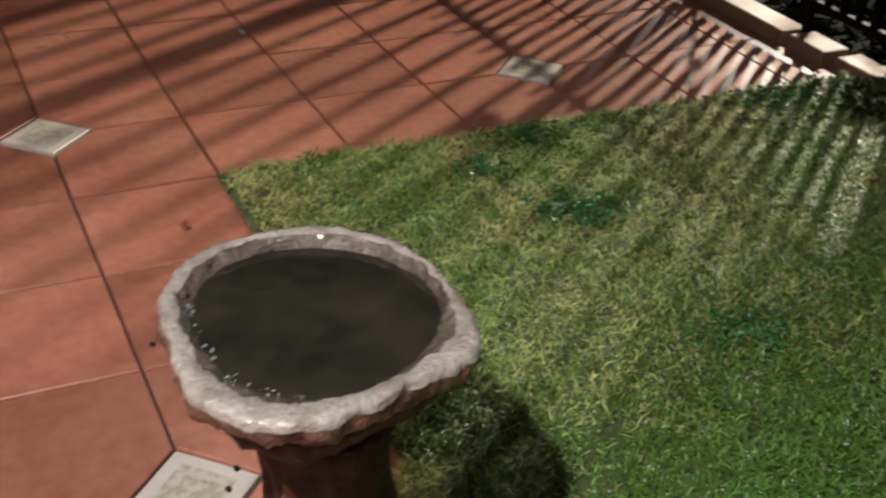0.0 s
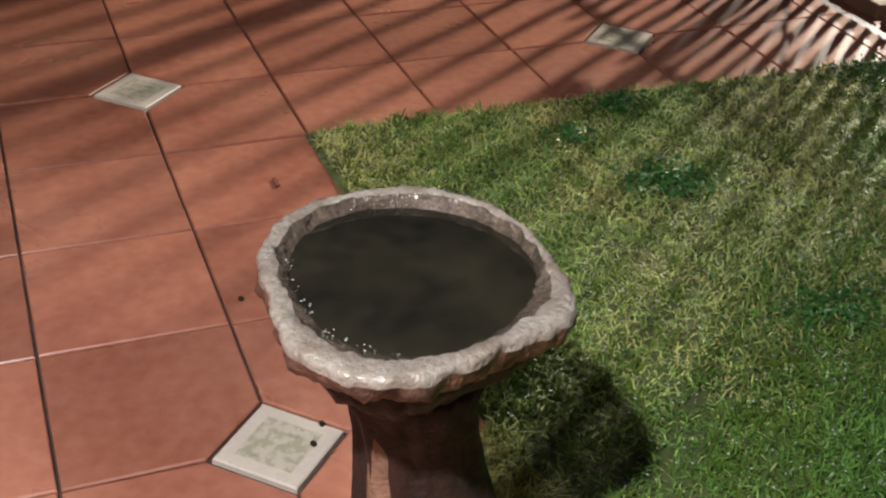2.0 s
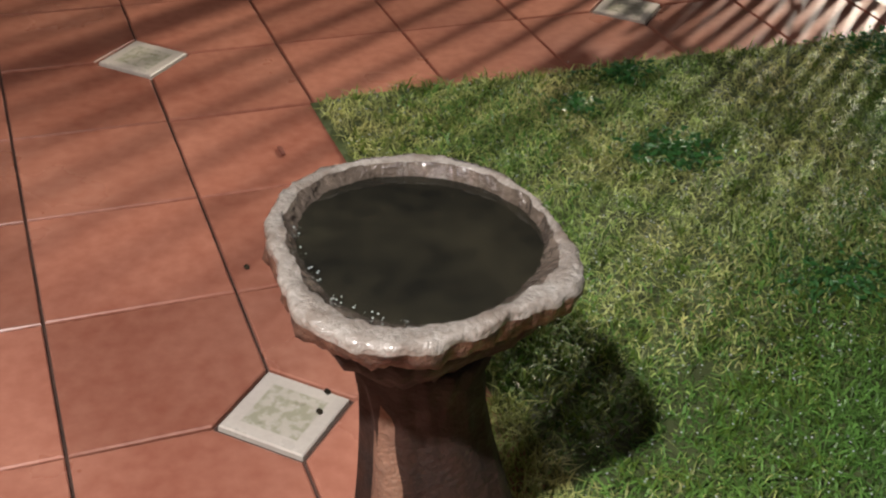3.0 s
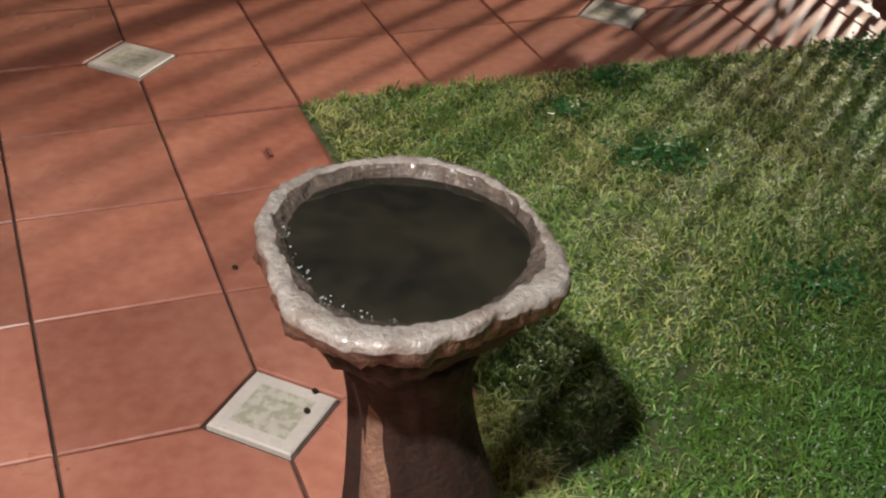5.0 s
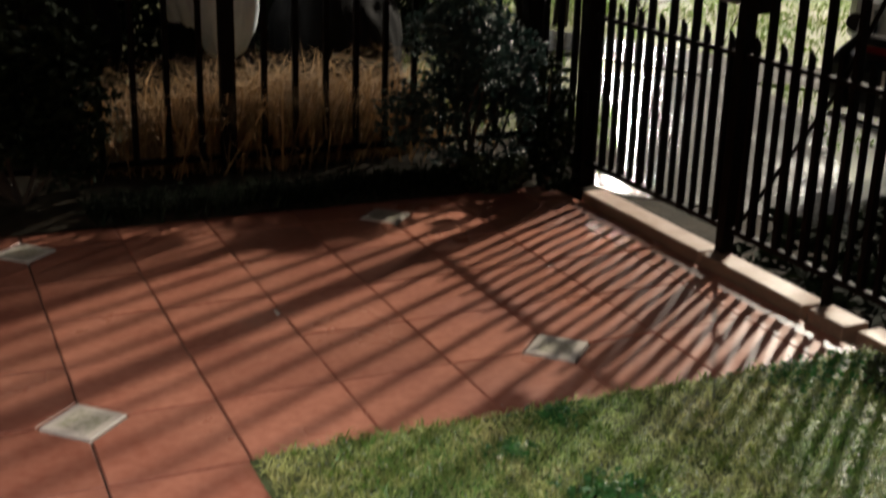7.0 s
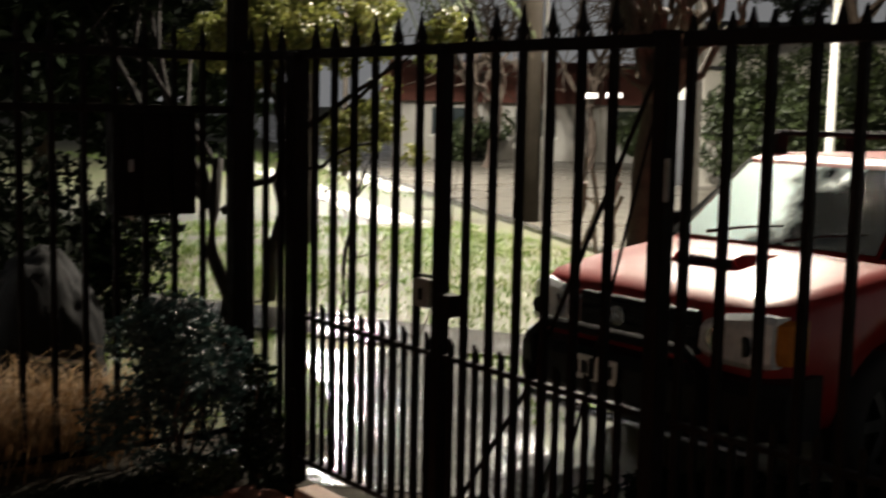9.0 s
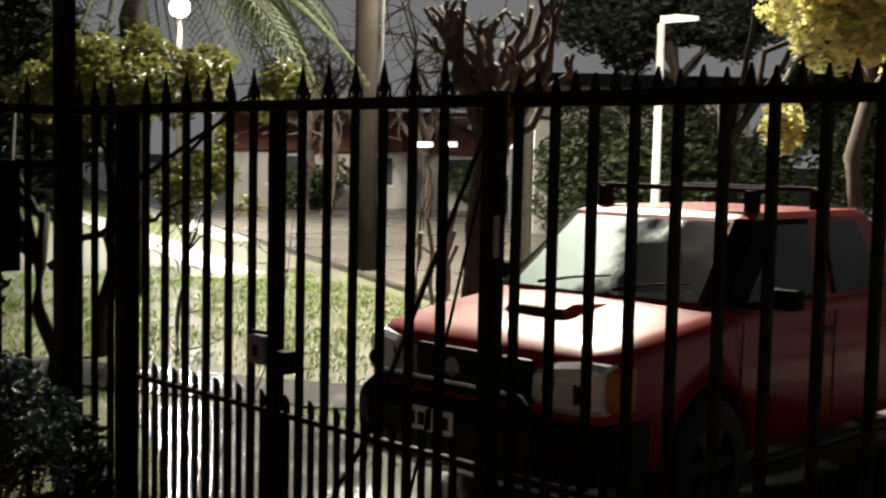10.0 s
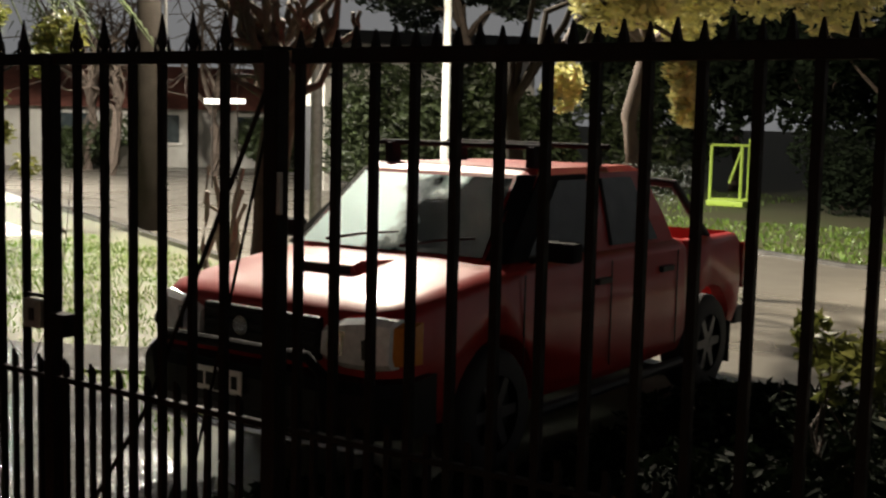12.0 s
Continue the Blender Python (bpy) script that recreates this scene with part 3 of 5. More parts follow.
for z, t in ((TOP, 0.045), (1.83, 0.04), (0.15, 0.03)):
    part("rail", boxed(-3.4, FX - 0.04, YQ - 0.016, YQ + 0.016, z - t / 2, z + t / 2, 0.004), M_IRON, side)
part("top_beam", boxed(-1.4, FX + 0.1, YQ - 0.04, YQ + 0.04, 2.68, 2.78, 0.01), M_STEEL, side, "grey steel beam over the side fence")
for k in range(1, 36):
    placed("bar", ME_TALL, side, FX - 0.04 - k * 0.155, YQ, 0, math.pi / 2)
for x, h_ in ((0.62, TOP), (-1.36, 2.67), (-3.2, TOP)):
    post(side, YQ, 0.06, h_, x)


mbox = thing("meter_box", "black metal box hung on the iron side fence", "box", place=(1.815, YQ + 0.11, 1.30))
part("case", boxed(1.61, 2.02, YQ + 0.02, YQ + 0.2, 1.30, 1.815, 0.012), M_IRON, mbox)
part("door", boxed(1.635, 1.995, YQ + 0.008, YQ + 0.019, 1.33, 1.785, 0.004), M_IRON, mbox, "flat black box door")
part("hasp", boxed(1.65, 1.675, YQ - 0.004, YQ + 0.007, 1.52, 1.58, 0.003), M_STEEL, mbox)


# ---- birdbath ----
BX, BY, BH = -0.30, -1.585, 0.60
bath = thing("birdbath", "cast stone birdbath with a pale rough rim and brown trunk-like pedestal", "birdbath", place=(BX, BY, 0))


def rim_r(a):
    c, s = math.cos, math.sin
    return 0.222 - 0.0075 * c(a) + 0.010 * s(a) - 0.009 * c(2 * a) + 0.008 * s(2 * a) + 0.0055 * c(3 * a) - 0.003 * s(3 * a) - 0.0075 * c(4 * a) - 0.004 * s(4 * a) + 0.020 * math.exp(-(math.remainder(a + 0.65, 2 * math.pi) / 0.30) ** 2) - 0.014 * math.exp(-(math.remainder(a - 2.75, 2 * math.pi) / 0.5) ** 2)


def bowl_r(a):
    c, s = math.cos, math.sin
    return 0.177 + 0.010 * c(a) + 0.028 * s(a) - 0.0075 * c(2 * a) + 0.0065 * s(2 * a) + 0.005 * c(3 * a) - 0.001 * s(3 * a)


def ring(scale, z, rough=0.0, n=160, seed=0.0, add=0.0):
    out = []
    for k in range(n):
        a = 2 * math.pi * k / n
        r = rim_r(a) * scale + add
        w = noise.noise((math.cos(a) * 5 + seed, math.sin(a) * 5, z * 9)) + 0.7 * noise.noise((math.cos(a) * 13 + seed, math.sin(a) * 13, z * 22)) + 0.4 * noise.noise((math.cos(a) * 29 + seed, math.sin(a) * 29, z * 40))
        r += rough * w
        out.append((BX + r * math.cos(a), BY + r * math.sin(a), z + rough * 0.7 * noise.noise((math.cos(a) * 7, math.sin(a) * 7, seed + 4))))
    return out




def edge_ring(f, z, rough, seed):
    """A ragged ring between the bowl's lip (f = 0) and the rim's outer edge (f = 1)."""
    out = []
    for k in range(200):
        a = 2 * math.pi * k / 200
        c, d = math.cos(a), math.sin(a)
        r = bowl_r(a) + (rim_r(a) - bowl_r(a)) * f
        w = noise.noise((c * 6 + seed, d * 6, z * 8)) + 0.7 * noise.noise((c * 11 + seed, d * 11, z * 40)) + 0.35 * noise.noise((c * 27 + seed, d * 27, z * 90))
        h = noise.noise((c * 8, d * 8, seed + 4)) + 0.6 * noise.noise((c * 22, d * 22, seed + 2))
        out.append((BX + (r + rough * w) * c, BY + (r + rough * w) * d, z + rough * 0.6 * h))
    return out


bm = bmesh.new()
loft(bm, [edge_ring(1.0, 0.586, 0.007, 1), edge_ring(0.99, 0.595, 0.007, 1), edge_ring(0.92, 0.6005, 0.006, 1), edge_ring(0.75, 0.6015, 0.005, 2),
          edge_ring(0.55, 0.600, 0.005, 3), edge_ring(0.40, 0.597, 0.006, 4)], False)
part("basin_rim", bm, M_RIM, bath, "rough pale wet stone rim", True)
bm = bmesh.new()
loft(bm, [edge_ring(0.40, 0.597, 0.006, 4), edge_ring(0.27, 0.592, 0.007, 4), edge_ring(0.12, 0.585, 0.006, 5), edge_ring(-0.02, 0.577, 0.004, 6), edge_ring(-0.12, 0.570, 0.003, 6)], False)
part("inner_lip", bm, M_LIP, bath, "dark wet stone lip round the water", True)
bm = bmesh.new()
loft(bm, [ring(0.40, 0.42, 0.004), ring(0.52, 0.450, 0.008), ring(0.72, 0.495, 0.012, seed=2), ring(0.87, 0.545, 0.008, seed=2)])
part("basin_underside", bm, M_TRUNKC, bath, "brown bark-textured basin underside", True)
bm = bmesh.new()
loft(bm, [edge_ring(0.40, 0.542, 0.005, 3), edge_ring(0.62, 0.549, 0.009, 2), edge_ring(0.82, 0.556, 0.012, 1), edge_ring(0.93, 0.565, 0.012, 1), edge_ring(0.985, 0.576, 0.010, 1), edge_ring(1.0, 0.5865, 0.007, 1)], False)
part("basin_edge", bm, M_SIDE, bath, "ragged brown bark-like outer edge", True)
bm = bmesh.new()
n = 96
mid = bm.verts.new((BX, BY, 0.578))
edge = [bm.verts.new((BX + bowl_r(2 * math.pi * k / n) * 1.01 * math.cos(2 * math.pi * k / n), BY + bowl_r(2 * math.pi * k / n) * 1.01 * math.sin(2 * math.pi * k / n), 0.578)) for k in range(n)]
for k in range(n):
    bm.faces.new((mid, edge[k], edge[(k + 1) % n]))
part("water", bm, M_WATER, bath, "dark murky rain water filling the basin")
q = []
for k in range(46):
    a = float(rng.uniform(2.5, 4.3))
    q.append((BX + (bowl_r(a) + float(rng.uniform(-0.012, 0.012))) * math.cos(a), BY + (bowl_r(a) + float(rng.uniform(-0.012, 0.012))) * math.sin(a), 0.580 + float(rng.uniform(0, 0.006))))
v, f = drops(np.array(q), 0.0013)
raw("rim_glints", v, f, M_DROP, bath, "pale beads standing in for glints along the wet rim")
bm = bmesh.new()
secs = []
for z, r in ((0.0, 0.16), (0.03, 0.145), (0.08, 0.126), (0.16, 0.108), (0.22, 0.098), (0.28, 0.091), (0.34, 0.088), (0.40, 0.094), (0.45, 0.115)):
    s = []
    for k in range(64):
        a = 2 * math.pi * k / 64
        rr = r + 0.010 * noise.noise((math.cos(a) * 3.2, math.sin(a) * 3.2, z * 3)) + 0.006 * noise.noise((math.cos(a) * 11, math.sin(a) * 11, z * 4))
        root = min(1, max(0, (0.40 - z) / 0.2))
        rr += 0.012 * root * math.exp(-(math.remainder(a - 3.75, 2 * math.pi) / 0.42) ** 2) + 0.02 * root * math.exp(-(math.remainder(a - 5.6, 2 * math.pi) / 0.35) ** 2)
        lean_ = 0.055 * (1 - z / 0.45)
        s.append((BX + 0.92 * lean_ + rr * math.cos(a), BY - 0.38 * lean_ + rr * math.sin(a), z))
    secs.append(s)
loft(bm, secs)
part("pedestal", bm, M_TRUNKC, bath, "bark-textured stone pedestal with rim shade put into its near-black brown", True)
bm = bmesh.new()
secs = []
for u in np.linspace(0, 1, 12):
    z = 0.44 * (1 - float(u))
    out_ = 0.070 + 0.055 * float(u) ** 1.7
    lean_ = 0.055 * (1 - z / 0.45)
    c = Vector((BX + 0.92 * lean_ + out_ * math.cos(3.75), BY - 0.38 * lean_ + out_ * math.sin(3.75), z))
    w_, d_ = 0.016 + 0.036 * float(u), 0.016 + 0.03 * float(u)
    secs.append([c + Vector((w_ * math.cos(b) * math.sin(3.75) + d_ * math.sin(b) * math.cos(3.75), -w_ * math.cos(b) * math.cos(3.75) + d_ * math.sin(b) * math.sin(3.75), 0.004 * noise.noise((b * 3, z * 20, 1)))) for b in [2 * math.pi * k / 20 for k in range(20)]])
loft(bm, secs)
for v in bm.verts:
    v.co += Vector((1, 1, 0)) * 0.006 * noise.noise(v.co * 22)
part("root_flare", bm, M_ROOT, bath, "root-like flare of the pedestal with lamplight put into its pale tan", True)


# ---- red pickup truck ----
TY, HW, G = 1.42, 0.91, STREET_Z
truck = thing("pickup_truck", "wet red double-cab pickup truck parked facing the fence", "truck", place=(6.0, TY, G))


def sec(x, w, zb, zt, crown=0.0, tuck=0.05):
    pts = [(0, zb), (w * 0.80, zb), (w - tuck, zb + 0.04), (w - 0.01, zb + 0.16), (w, (zb + zt) / 2), (w - 0.02, zt - 0.07), (w - 0.06, zt - 0.015), (w - 0.14, zt + crown * 0.35), (w * 0.4, zt + crown * 0.85), (0, zt + crown)]
    left = [(x, TY - y, G + z) for y, z in pts]
    right = [(x, TY + y, G + z) for y, z in pts[-2:0:-1]]
    return left + right


bm = bmesh.new()
loft(bm, [sec(3.93, 0.74, 0.45, 0.98), sec(3.99, 0.82, 0.42, 1.02, 0.01), sec(4.10, 0.885, 0.40, 1.045, 0.02), sec(4.35, 0.905, 0.36, 1.085, 0.03), sec(4.9, HW, 0.34, 1.15, 0.035), sec(5.15, HW, 0.33, 1.18, 0.02),
          sec(6.2, HW, 0.32, 1.18, 0), sec(7.30, HW, 0.34, 1.18, 0), sec(7.34, HW, 0.36, 1.18, 0)])
body = part("body", bm, M_RED, truck, "glossy wet red bodywork", True)
bm = bmesh.new()
loft(bm, [sec(7.38, HW, 0.40, 1.17), sec(7.8, HW, 0.40, 1.17), sec(8.36, HW - 0.01, 0.42, 1.17), sec(8.46, HW - 0.04, 0.48, 1.15)])
bed = part("cargo_bed", bm, M_RED, truck, "", True)


def carve(ob, cutters):
    """Cut wheel arches and the bed's hollow out of a body part."""
    mods = []
    for c in cutters:
        me = bpy.data.meshes.new("cut")
        c.to_mesh(me)
        c.free()
        co = new("cut", me)
        co.location = (0, 0, 0)
        md = ob.modifiers.new("cut", "BOOLEAN")
        md.operation, md.object, md.solver = "DIFFERENCE", co, "EXACT"
        mods.append(co)
    bpy.context.view_layer.update()
    me = bpy.data.meshes.new_from_object(ob.evaluated_get(bpy.context.evaluated_depsgraph_get()))
    ob.modifiers.clear()
    ob.data = me
    for co in mods:
        bpy.data.objects.remove(co)


def arch(x, y0, y1, r=0.43):
    return tube(bmesh.new(), [(x, y0, G + 0.38), (x, y1, G + 0.38)], r, 32)


FWX, RWX = 4.84, 7.78
carve(body, [arch(FWX, TY - 1.1, TY - 0.55), arch(FWX, TY + 0.55, TY + 1.1)])
carve(bed, [arch(RWX, TY - 1.1, TY - 0.55), arch(RWX, TY + 0.55, TY + 1.1), boxed(7.44, 8.38, TY - 0.8, TY + 0.8, G + 0.62, G + 1.4)])

# cab with inset glass
zb, zt = G + 1.165, G + 1.70


def cab_pt(u, s, f):
    """A point of the cab's shell: u along (0 front, 1 back), s across (-1..1), f up (0..1)."""
    xf, xb = 4.98 + 0.60 * f, 7.36 - 0.30 * f ** 1.3
    w = 0.82 - 0.17 * f ** 1.1
    return Vector((xf + (xb - xf) * u, TY + s * w, zb + (zt - zb) * f))


bm = bmesh.new()
rings = []
for f, ins in ((0, 0), (0.35, 0), (0.7, 0), (0.93, 0), (1.0, 0.05)):
    r = []
    for u, s in ((0.0 + ins, -0.88), (0.0 + ins, -0.4), (0.0 + ins, 0.4), (0.0 + ins, 0.88), (0.04 + ins, 1 - ins), (0.3, 1 - ins), (0.65, 1 - ins), (0.96 - ins, 1 - ins), (1.0 - ins, 0.88), (1.0 - ins, -0.88), (0.96 - ins, -1 + ins), (0.65, -1 + ins), (0.3, -1 + ins), (0.04 + ins, -1 + ins)):
        p = cab_pt(u, s, f)
        p.x -= 0.05 * (1 - abs(s)) if u <= ins else 0
        r.append(p)
    rings.append(r)
loft(bm, rings)
part("cab", bm, M_RED, truck, "red cab roof and pillars")


def pane(name, corners, material, out, parent, label=""):
    """A thin pane of glass set just proud of the shell."""
    o = Vector(out)
    bm = bmesh.new()
    a = [Vector(c) + o * 0.006 for c in corners]
    b = [Vector(c) - o * 0.012 for c in corners]
    loft(bm, [b, a])
    return part(name, bm, material, parent, label)


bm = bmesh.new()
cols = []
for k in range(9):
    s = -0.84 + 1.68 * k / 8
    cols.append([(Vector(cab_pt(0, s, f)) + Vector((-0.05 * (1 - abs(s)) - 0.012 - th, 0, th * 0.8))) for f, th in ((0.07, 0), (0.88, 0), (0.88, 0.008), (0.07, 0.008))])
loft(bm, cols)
screen = part("windscreen", bm, M_SCREEN, truck, "wet windscreen glass with a pale sheen painted on one side")
dp = []
for k in range(900):
    q = float(rng.uniform(-0.82, 0.82))
    dp.append(cab_pt(0, q, float(rng.uniform(0.09, 0.86))) + Vector((-0.05 * (1 - abs(q)) - 0.020, 0, 0.0065)))
v, f = drops(np.array([tuple(p) for p in dp]), 0.006)
raw("raindrops", v, f, M_DROP, screen, "small raindrops on the glass")
for s0 in (0.55, -0.15):
    w0 = cab_pt(0, s0, 0.08) + Vector((-0.07, 0, 0.03))
    w1 = cab_pt(0, s0 - 0.62, 0.20) + Vector((-0.07, 0, 0.04))
    part("wiper", tube(bmesh.new(), [w0, (w0 + w1) / 2 + Vector((0, 0, 0.01)), w1], [0.012, 0.009, 0.006], 6), M_BLACKP, truck)
for sgn in (-1, 1):
    o = (0, sgn * 4, 0.6)
    pane("front_door_window", [cab_pt(u, sgn, f) for u, f in ((0.10, 0.08), (0.43, 0.08), (0.41, 0.86), (0.19, 0.86))], M_GLASS, o, truck, "dark side glass")
    # Black panes stand in for shade on the front door and pillar.
    pane("door_shade_pane", [cab_pt(u, sgn, f) for u, f in ((0.012, 0.03), (0.445, 0.03), (0.42, 0.92), (0.05, 0.92))], M_CHAR, (0, sgn * 2.5, 0.35), truck, "black pane standing in for shade round the front window")
    pane("pillar_shade_pane", [cab_pt(0, sgn * 0.86, 0.05) + Vector((-0.012, 0, 0)), cab_pt(0.04, sgn, 0.05), cab_pt(0.04, sgn, 0.93), cab_pt(0, sgn * 0.86, 0.93) + Vector((-0.012, 0, 0))], M_CHAR, (-0.5, sgn * 0.5, 0.3), truck, "black pane standing in for shade on the windscreen pillar")
    pane("rear_door_window", [cab_pt(u, sgn, f) for u, f in ((0.55, 0.06), (0.84, 0.06), (0.80, 0.86), (0.54, 0.86))], M_GLASS, o, truck, "dark side glass")
pane("rear_window", [cab_pt(1, s, f) for s, f in ((-0.75, 0.1), (0.75, 0.1), (0.75, 0.85), (-0.75, 0.85))], M_GLASS, (1, 0, 0.2), truck, "dark rear glass")

# door shut lines, handles, side trim
for sgn in (-1, 1):
    yy = TY + sgn * (HW + 0.001)
    for x in (5.10, 6.16, 7.16):
        part("door_gap", boxed(x - 0.004, x + 0.004, yy - 0.004, yy + 0.003, G + 0.45, G + 1.12), M_BLACKP, truck)
    for x in (6.05, 6.98):
        part("door_handle", boxed(x - 0.09, x + 0.09, yy - 0.02, yy + 0.03, G + 0.98, G + 1.02, 0.008), M_BLACKP, truck)
    part("side_step", tube(bmesh.new(), [(5.3, TY + sgn * 0.9, G + 0.30), (7.3, TY + sgn * 0.9, G + 0.30)], 0.035, 10), M_BLACKP, truck)
    m = part("mirror", boxed(5.22, 5.34, yy + sgn * 0.13 - 0.11, yy + sgn * 0.13 + 0.11, G + 1.19, G + 1.31, 0.03), M_CHAR, truck, "black door mirror")
    part("mirror_arm", tube(bmesh.new(), [(5.28, yy - sgn * 0.08, G + 1.18), (5.28, yy + sgn * 0.06, G + 1.21)], 0.018, 6), M_BLACKP, m)
    part("mirror_glass", boxed(5.342, 5.346, yy + sgn * 0.13 - 0.09, yy + sgn * 0.13 + 0.09, G + 1.205, G + 1.295), M_CHROME, m)

# nose: grille, badge, headlights, bumper, bull bar, plate
part("grille", boxed(3.90, 3.96, TY - 0.42, TY + 0.42, G + 0.74, G + 0.97, 0.02), M_BLACKP, truck, "black slatted grille")
for k in range(4):
    part("grille_slat", boxed(3.885, 3.905, TY - 0.40, TY + 0.40, G + 0.765 + k * 0.05, G + 0.785 + k * 0.05, 0.004), M_BLACKP, truck)
part("badge", tube(bmesh.new(), [(3.895, TY + 0.12, G + 0.865), (3.878, TY + 0.12, G + 0.865)], 0.055, 20), M_CHROME, truck, "round chrome badge")
for sgn in (-1, 1):
    bm = bmesh.new()
    secs = []
    for t_, (x, h0, h1) in ((0.44, (3.915, 0.76, 0.93)), (0.58, (3.905, 0.73, 0.98)), (0.74, (3.915, 0.73, 1.0)), (0.84, (3.965, 0.74, 0.985))):
        secs.append([(x, TY + sgn * t_, G + h0), (x - 0.03, TY + sgn * t_, G + h0 + 0.03), (x - 0.02, TY + sgn * t_, G + h1 - 0.03), (x + 0.02, TY + sgn * t_, G + h1), (x + 0.1, TY + sgn * t_, G + h1), (x + 0.1, TY + sgn * t_, G + h0)])
    loft(bm, secs)
    hl = part("headlight", bm, M_LENS, truck, "clear wet headlight")
    part("bulb_reflector", tube(bmesh.new(), [(3.882, TY + sgn * 0.57, G + 0.86), (3.868, TY + sgn * 0.58, G + 0.86)], 0.065, 18), M_CHROME, hl)
    part("bulb_shade", tube(bmesh.new(), [(3.895, TY + sgn * 0.73, G + 0.84), (3.878, TY + sgn * 0.72, G + 0.84)], 0.05, 18), M_BLACKP, hl)
    bm = bmesh.new()
    loft(bm, [[(x, TY + sgn * y, G + 0.755), (x - 0.02, TY + sgn * y, G + 0.80), (x - 0.012, TY + sgn * y, G + 0.95), (x + 0.06, TY + sgn * y, G + 0.97), (x + 0.06, TY + sgn * y, G + 0.755)] for x, y in ((3.985, 0.842), (4.03, 0.882), (4.08, 0.902))])
    part("indicator", bm, M_AMBER, truck, "amber corner indicator")
    part("fog_lamp", tube(bmesh.new(), [(3.83, TY + sgn * 0.52, G + 0.56), (3.80, TY + sgn * 0.52, G + 0.56)], 0.05, 18), M_LENS, truck)
bm = bmesh.new()
loft(bm, [[(3.80 + dx, TY + y, G + 0.40), (3.775 + dx, TY + y, G + 0.46), (3.775 + dx, TY + y, G + 0.62), (3.81 + dx, TY + y, G + 0.68), (4.05 + dx, TY + y, G + 0.70), (4.05 + dx, TY + y, G + 0.38)]
          for dx, y in ((0.18, -0.93), (0.06, -0.82), (0.0, -0.5), (0.0, 0.5), (0.06, 0.82), (0.18, 0.93))])
part("front_bumper", bm, M_BLACKP, truck, "black front bumper")
bull = part("bull_bar", tube(bmesh.new(), [(3.76, TY - 0.6, G + 0.42), (3.72, TY - 0.6, G + 0.72), (3.72, TY - 0.5, G + 0.80), (3.72, TY + 0.5, G + 0.80), (3.72, TY + 0.6, G + 0.72), (3.76, TY + 0.6, G + 0.42)], 0.03, 10), M_CHAR, truck, "black tubular bull bar")
plate = part("number_plate", boxed(3.752, 3.762, TY - 0.015, TY + 0.345, G + 0.52, G + 0.65, 0.004), M_PLATE, truck, "white number plate with dark unreadable bars")
for y0, y1 in ((0.27, 0.32), (0.20, 0.25), (0.02, 0.06), (0.08, 0.12)):
    part("plate_bar", boxed(3.748, 3.753, TY + y0 - 0.005, TY + y1 - 0.005, G + 0.55, G + 0.62), M_BLACKP, plate)
part("plate_divider", boxed(3.747, 3.753, TY + 0.145, TY + 0.185, G + 0.53, G + 0.64), M_BLACKP, plate)
part("skid_bar", tube(bmesh.new(), [(3.86, TY - 0.8, G + 0.33), (3.82, TY - 0.4, G + 0.33), (3.82, TY + 0.4, G + 0.33), (3.86, TY + 0.8, G + 0.33)], 0.025, 8), M_CHROME, truck)
q = []
for k in range(1500):
    x, y = float(rng.uniform(4.12, 4.95)), float(rng.uniform(-0.74, 0.74))
    z = float(np.interp(x, [4.10, 4.35, 4.9, 5.15], [1.057, 1.106, 1.174, 1.194])) - 0.016 * (abs(y) / 0.74) ** 2
    q.append((x, TY + y, G + z))
v, f = drops(np.array(q), 0.006)
raw("bonnet_drops", v, f, M_DROP, truck, "raindrops beaded on the bonnet")
# bonnet scoop
bm = bmesh.new()
loft(bm, [[(4.42, TY + y, G + 1.10), (4.42, TY + y, G + 1.17 + h), (4.50, TY + y, G + 1.19 + h), (4.85, TY + y, G + 1.17)] for y, h in ((-0.24, -0.05), (-0.2, 0), (0.2, 0), (0.24, -0.05))])
scoop = part("bonnet_scoop", bm, M_RED, truck, "red bonnet air scoop with a dark mouth")
part("scoop_mouth", boxed(4.412, 4.425, TY - 0.19, TY + 0.19, G + 1.118, G + 1.165, 0.004), M_BLACKP, scoop)
# roof rack
for x in (5.75, 6.55):
    rb = part("rack_bar", tube(bmesh.new(), [(x, TY - 0.66, G + 1.83), (x, TY + 0.66, G + 1.83)], 0.018, 8), M_CHAR, truck)
    for s in (-0.55, 0.55):
        part("rack_foot", boxed(x - 0.05, x + 0.05, TY + s - 0.03, TY + s + 0.03, G + 1.69, G + 1.83, 0.01), M_CHAR, rb)
# sports bar, tail lamps, rear bumper, exhaust and axle
part("sports_bar", tube(bmesh.new(), [(7.9, TY - 0.80, G + 1.15), (7.5, TY - 0.70, G + 1.56), (7.46, TY, G + 1.60), (7.5, TY + 0.70, G + 1.56), (7.9, TY + 0.80, G + 1.15)], 0.035, 8), M_BLACKP, truck)
for sgn in (-1, 1):
    part("tail_lamp", boxed(8.42, 8.475, TY + sgn * 0.84 - 0.06, TY + sgn * 0.84 + 0.06, G + 0.72, G + 1.08, 0.01), M_TAIL, truck)
    part("mud_flap", boxed(8.2, 8.22, TY + sgn * 0.78 - 0.12, TY + sgn * 0.78 + 0.12, G + 0.16, G + 0.48), M_BLACKP, truck)
part("rear_bumper", boxed(8.42, 8.62, TY - 0.86, TY + 0.86, G + 0.42, G + 0.56, 0.03), M_BLACKP, truck)
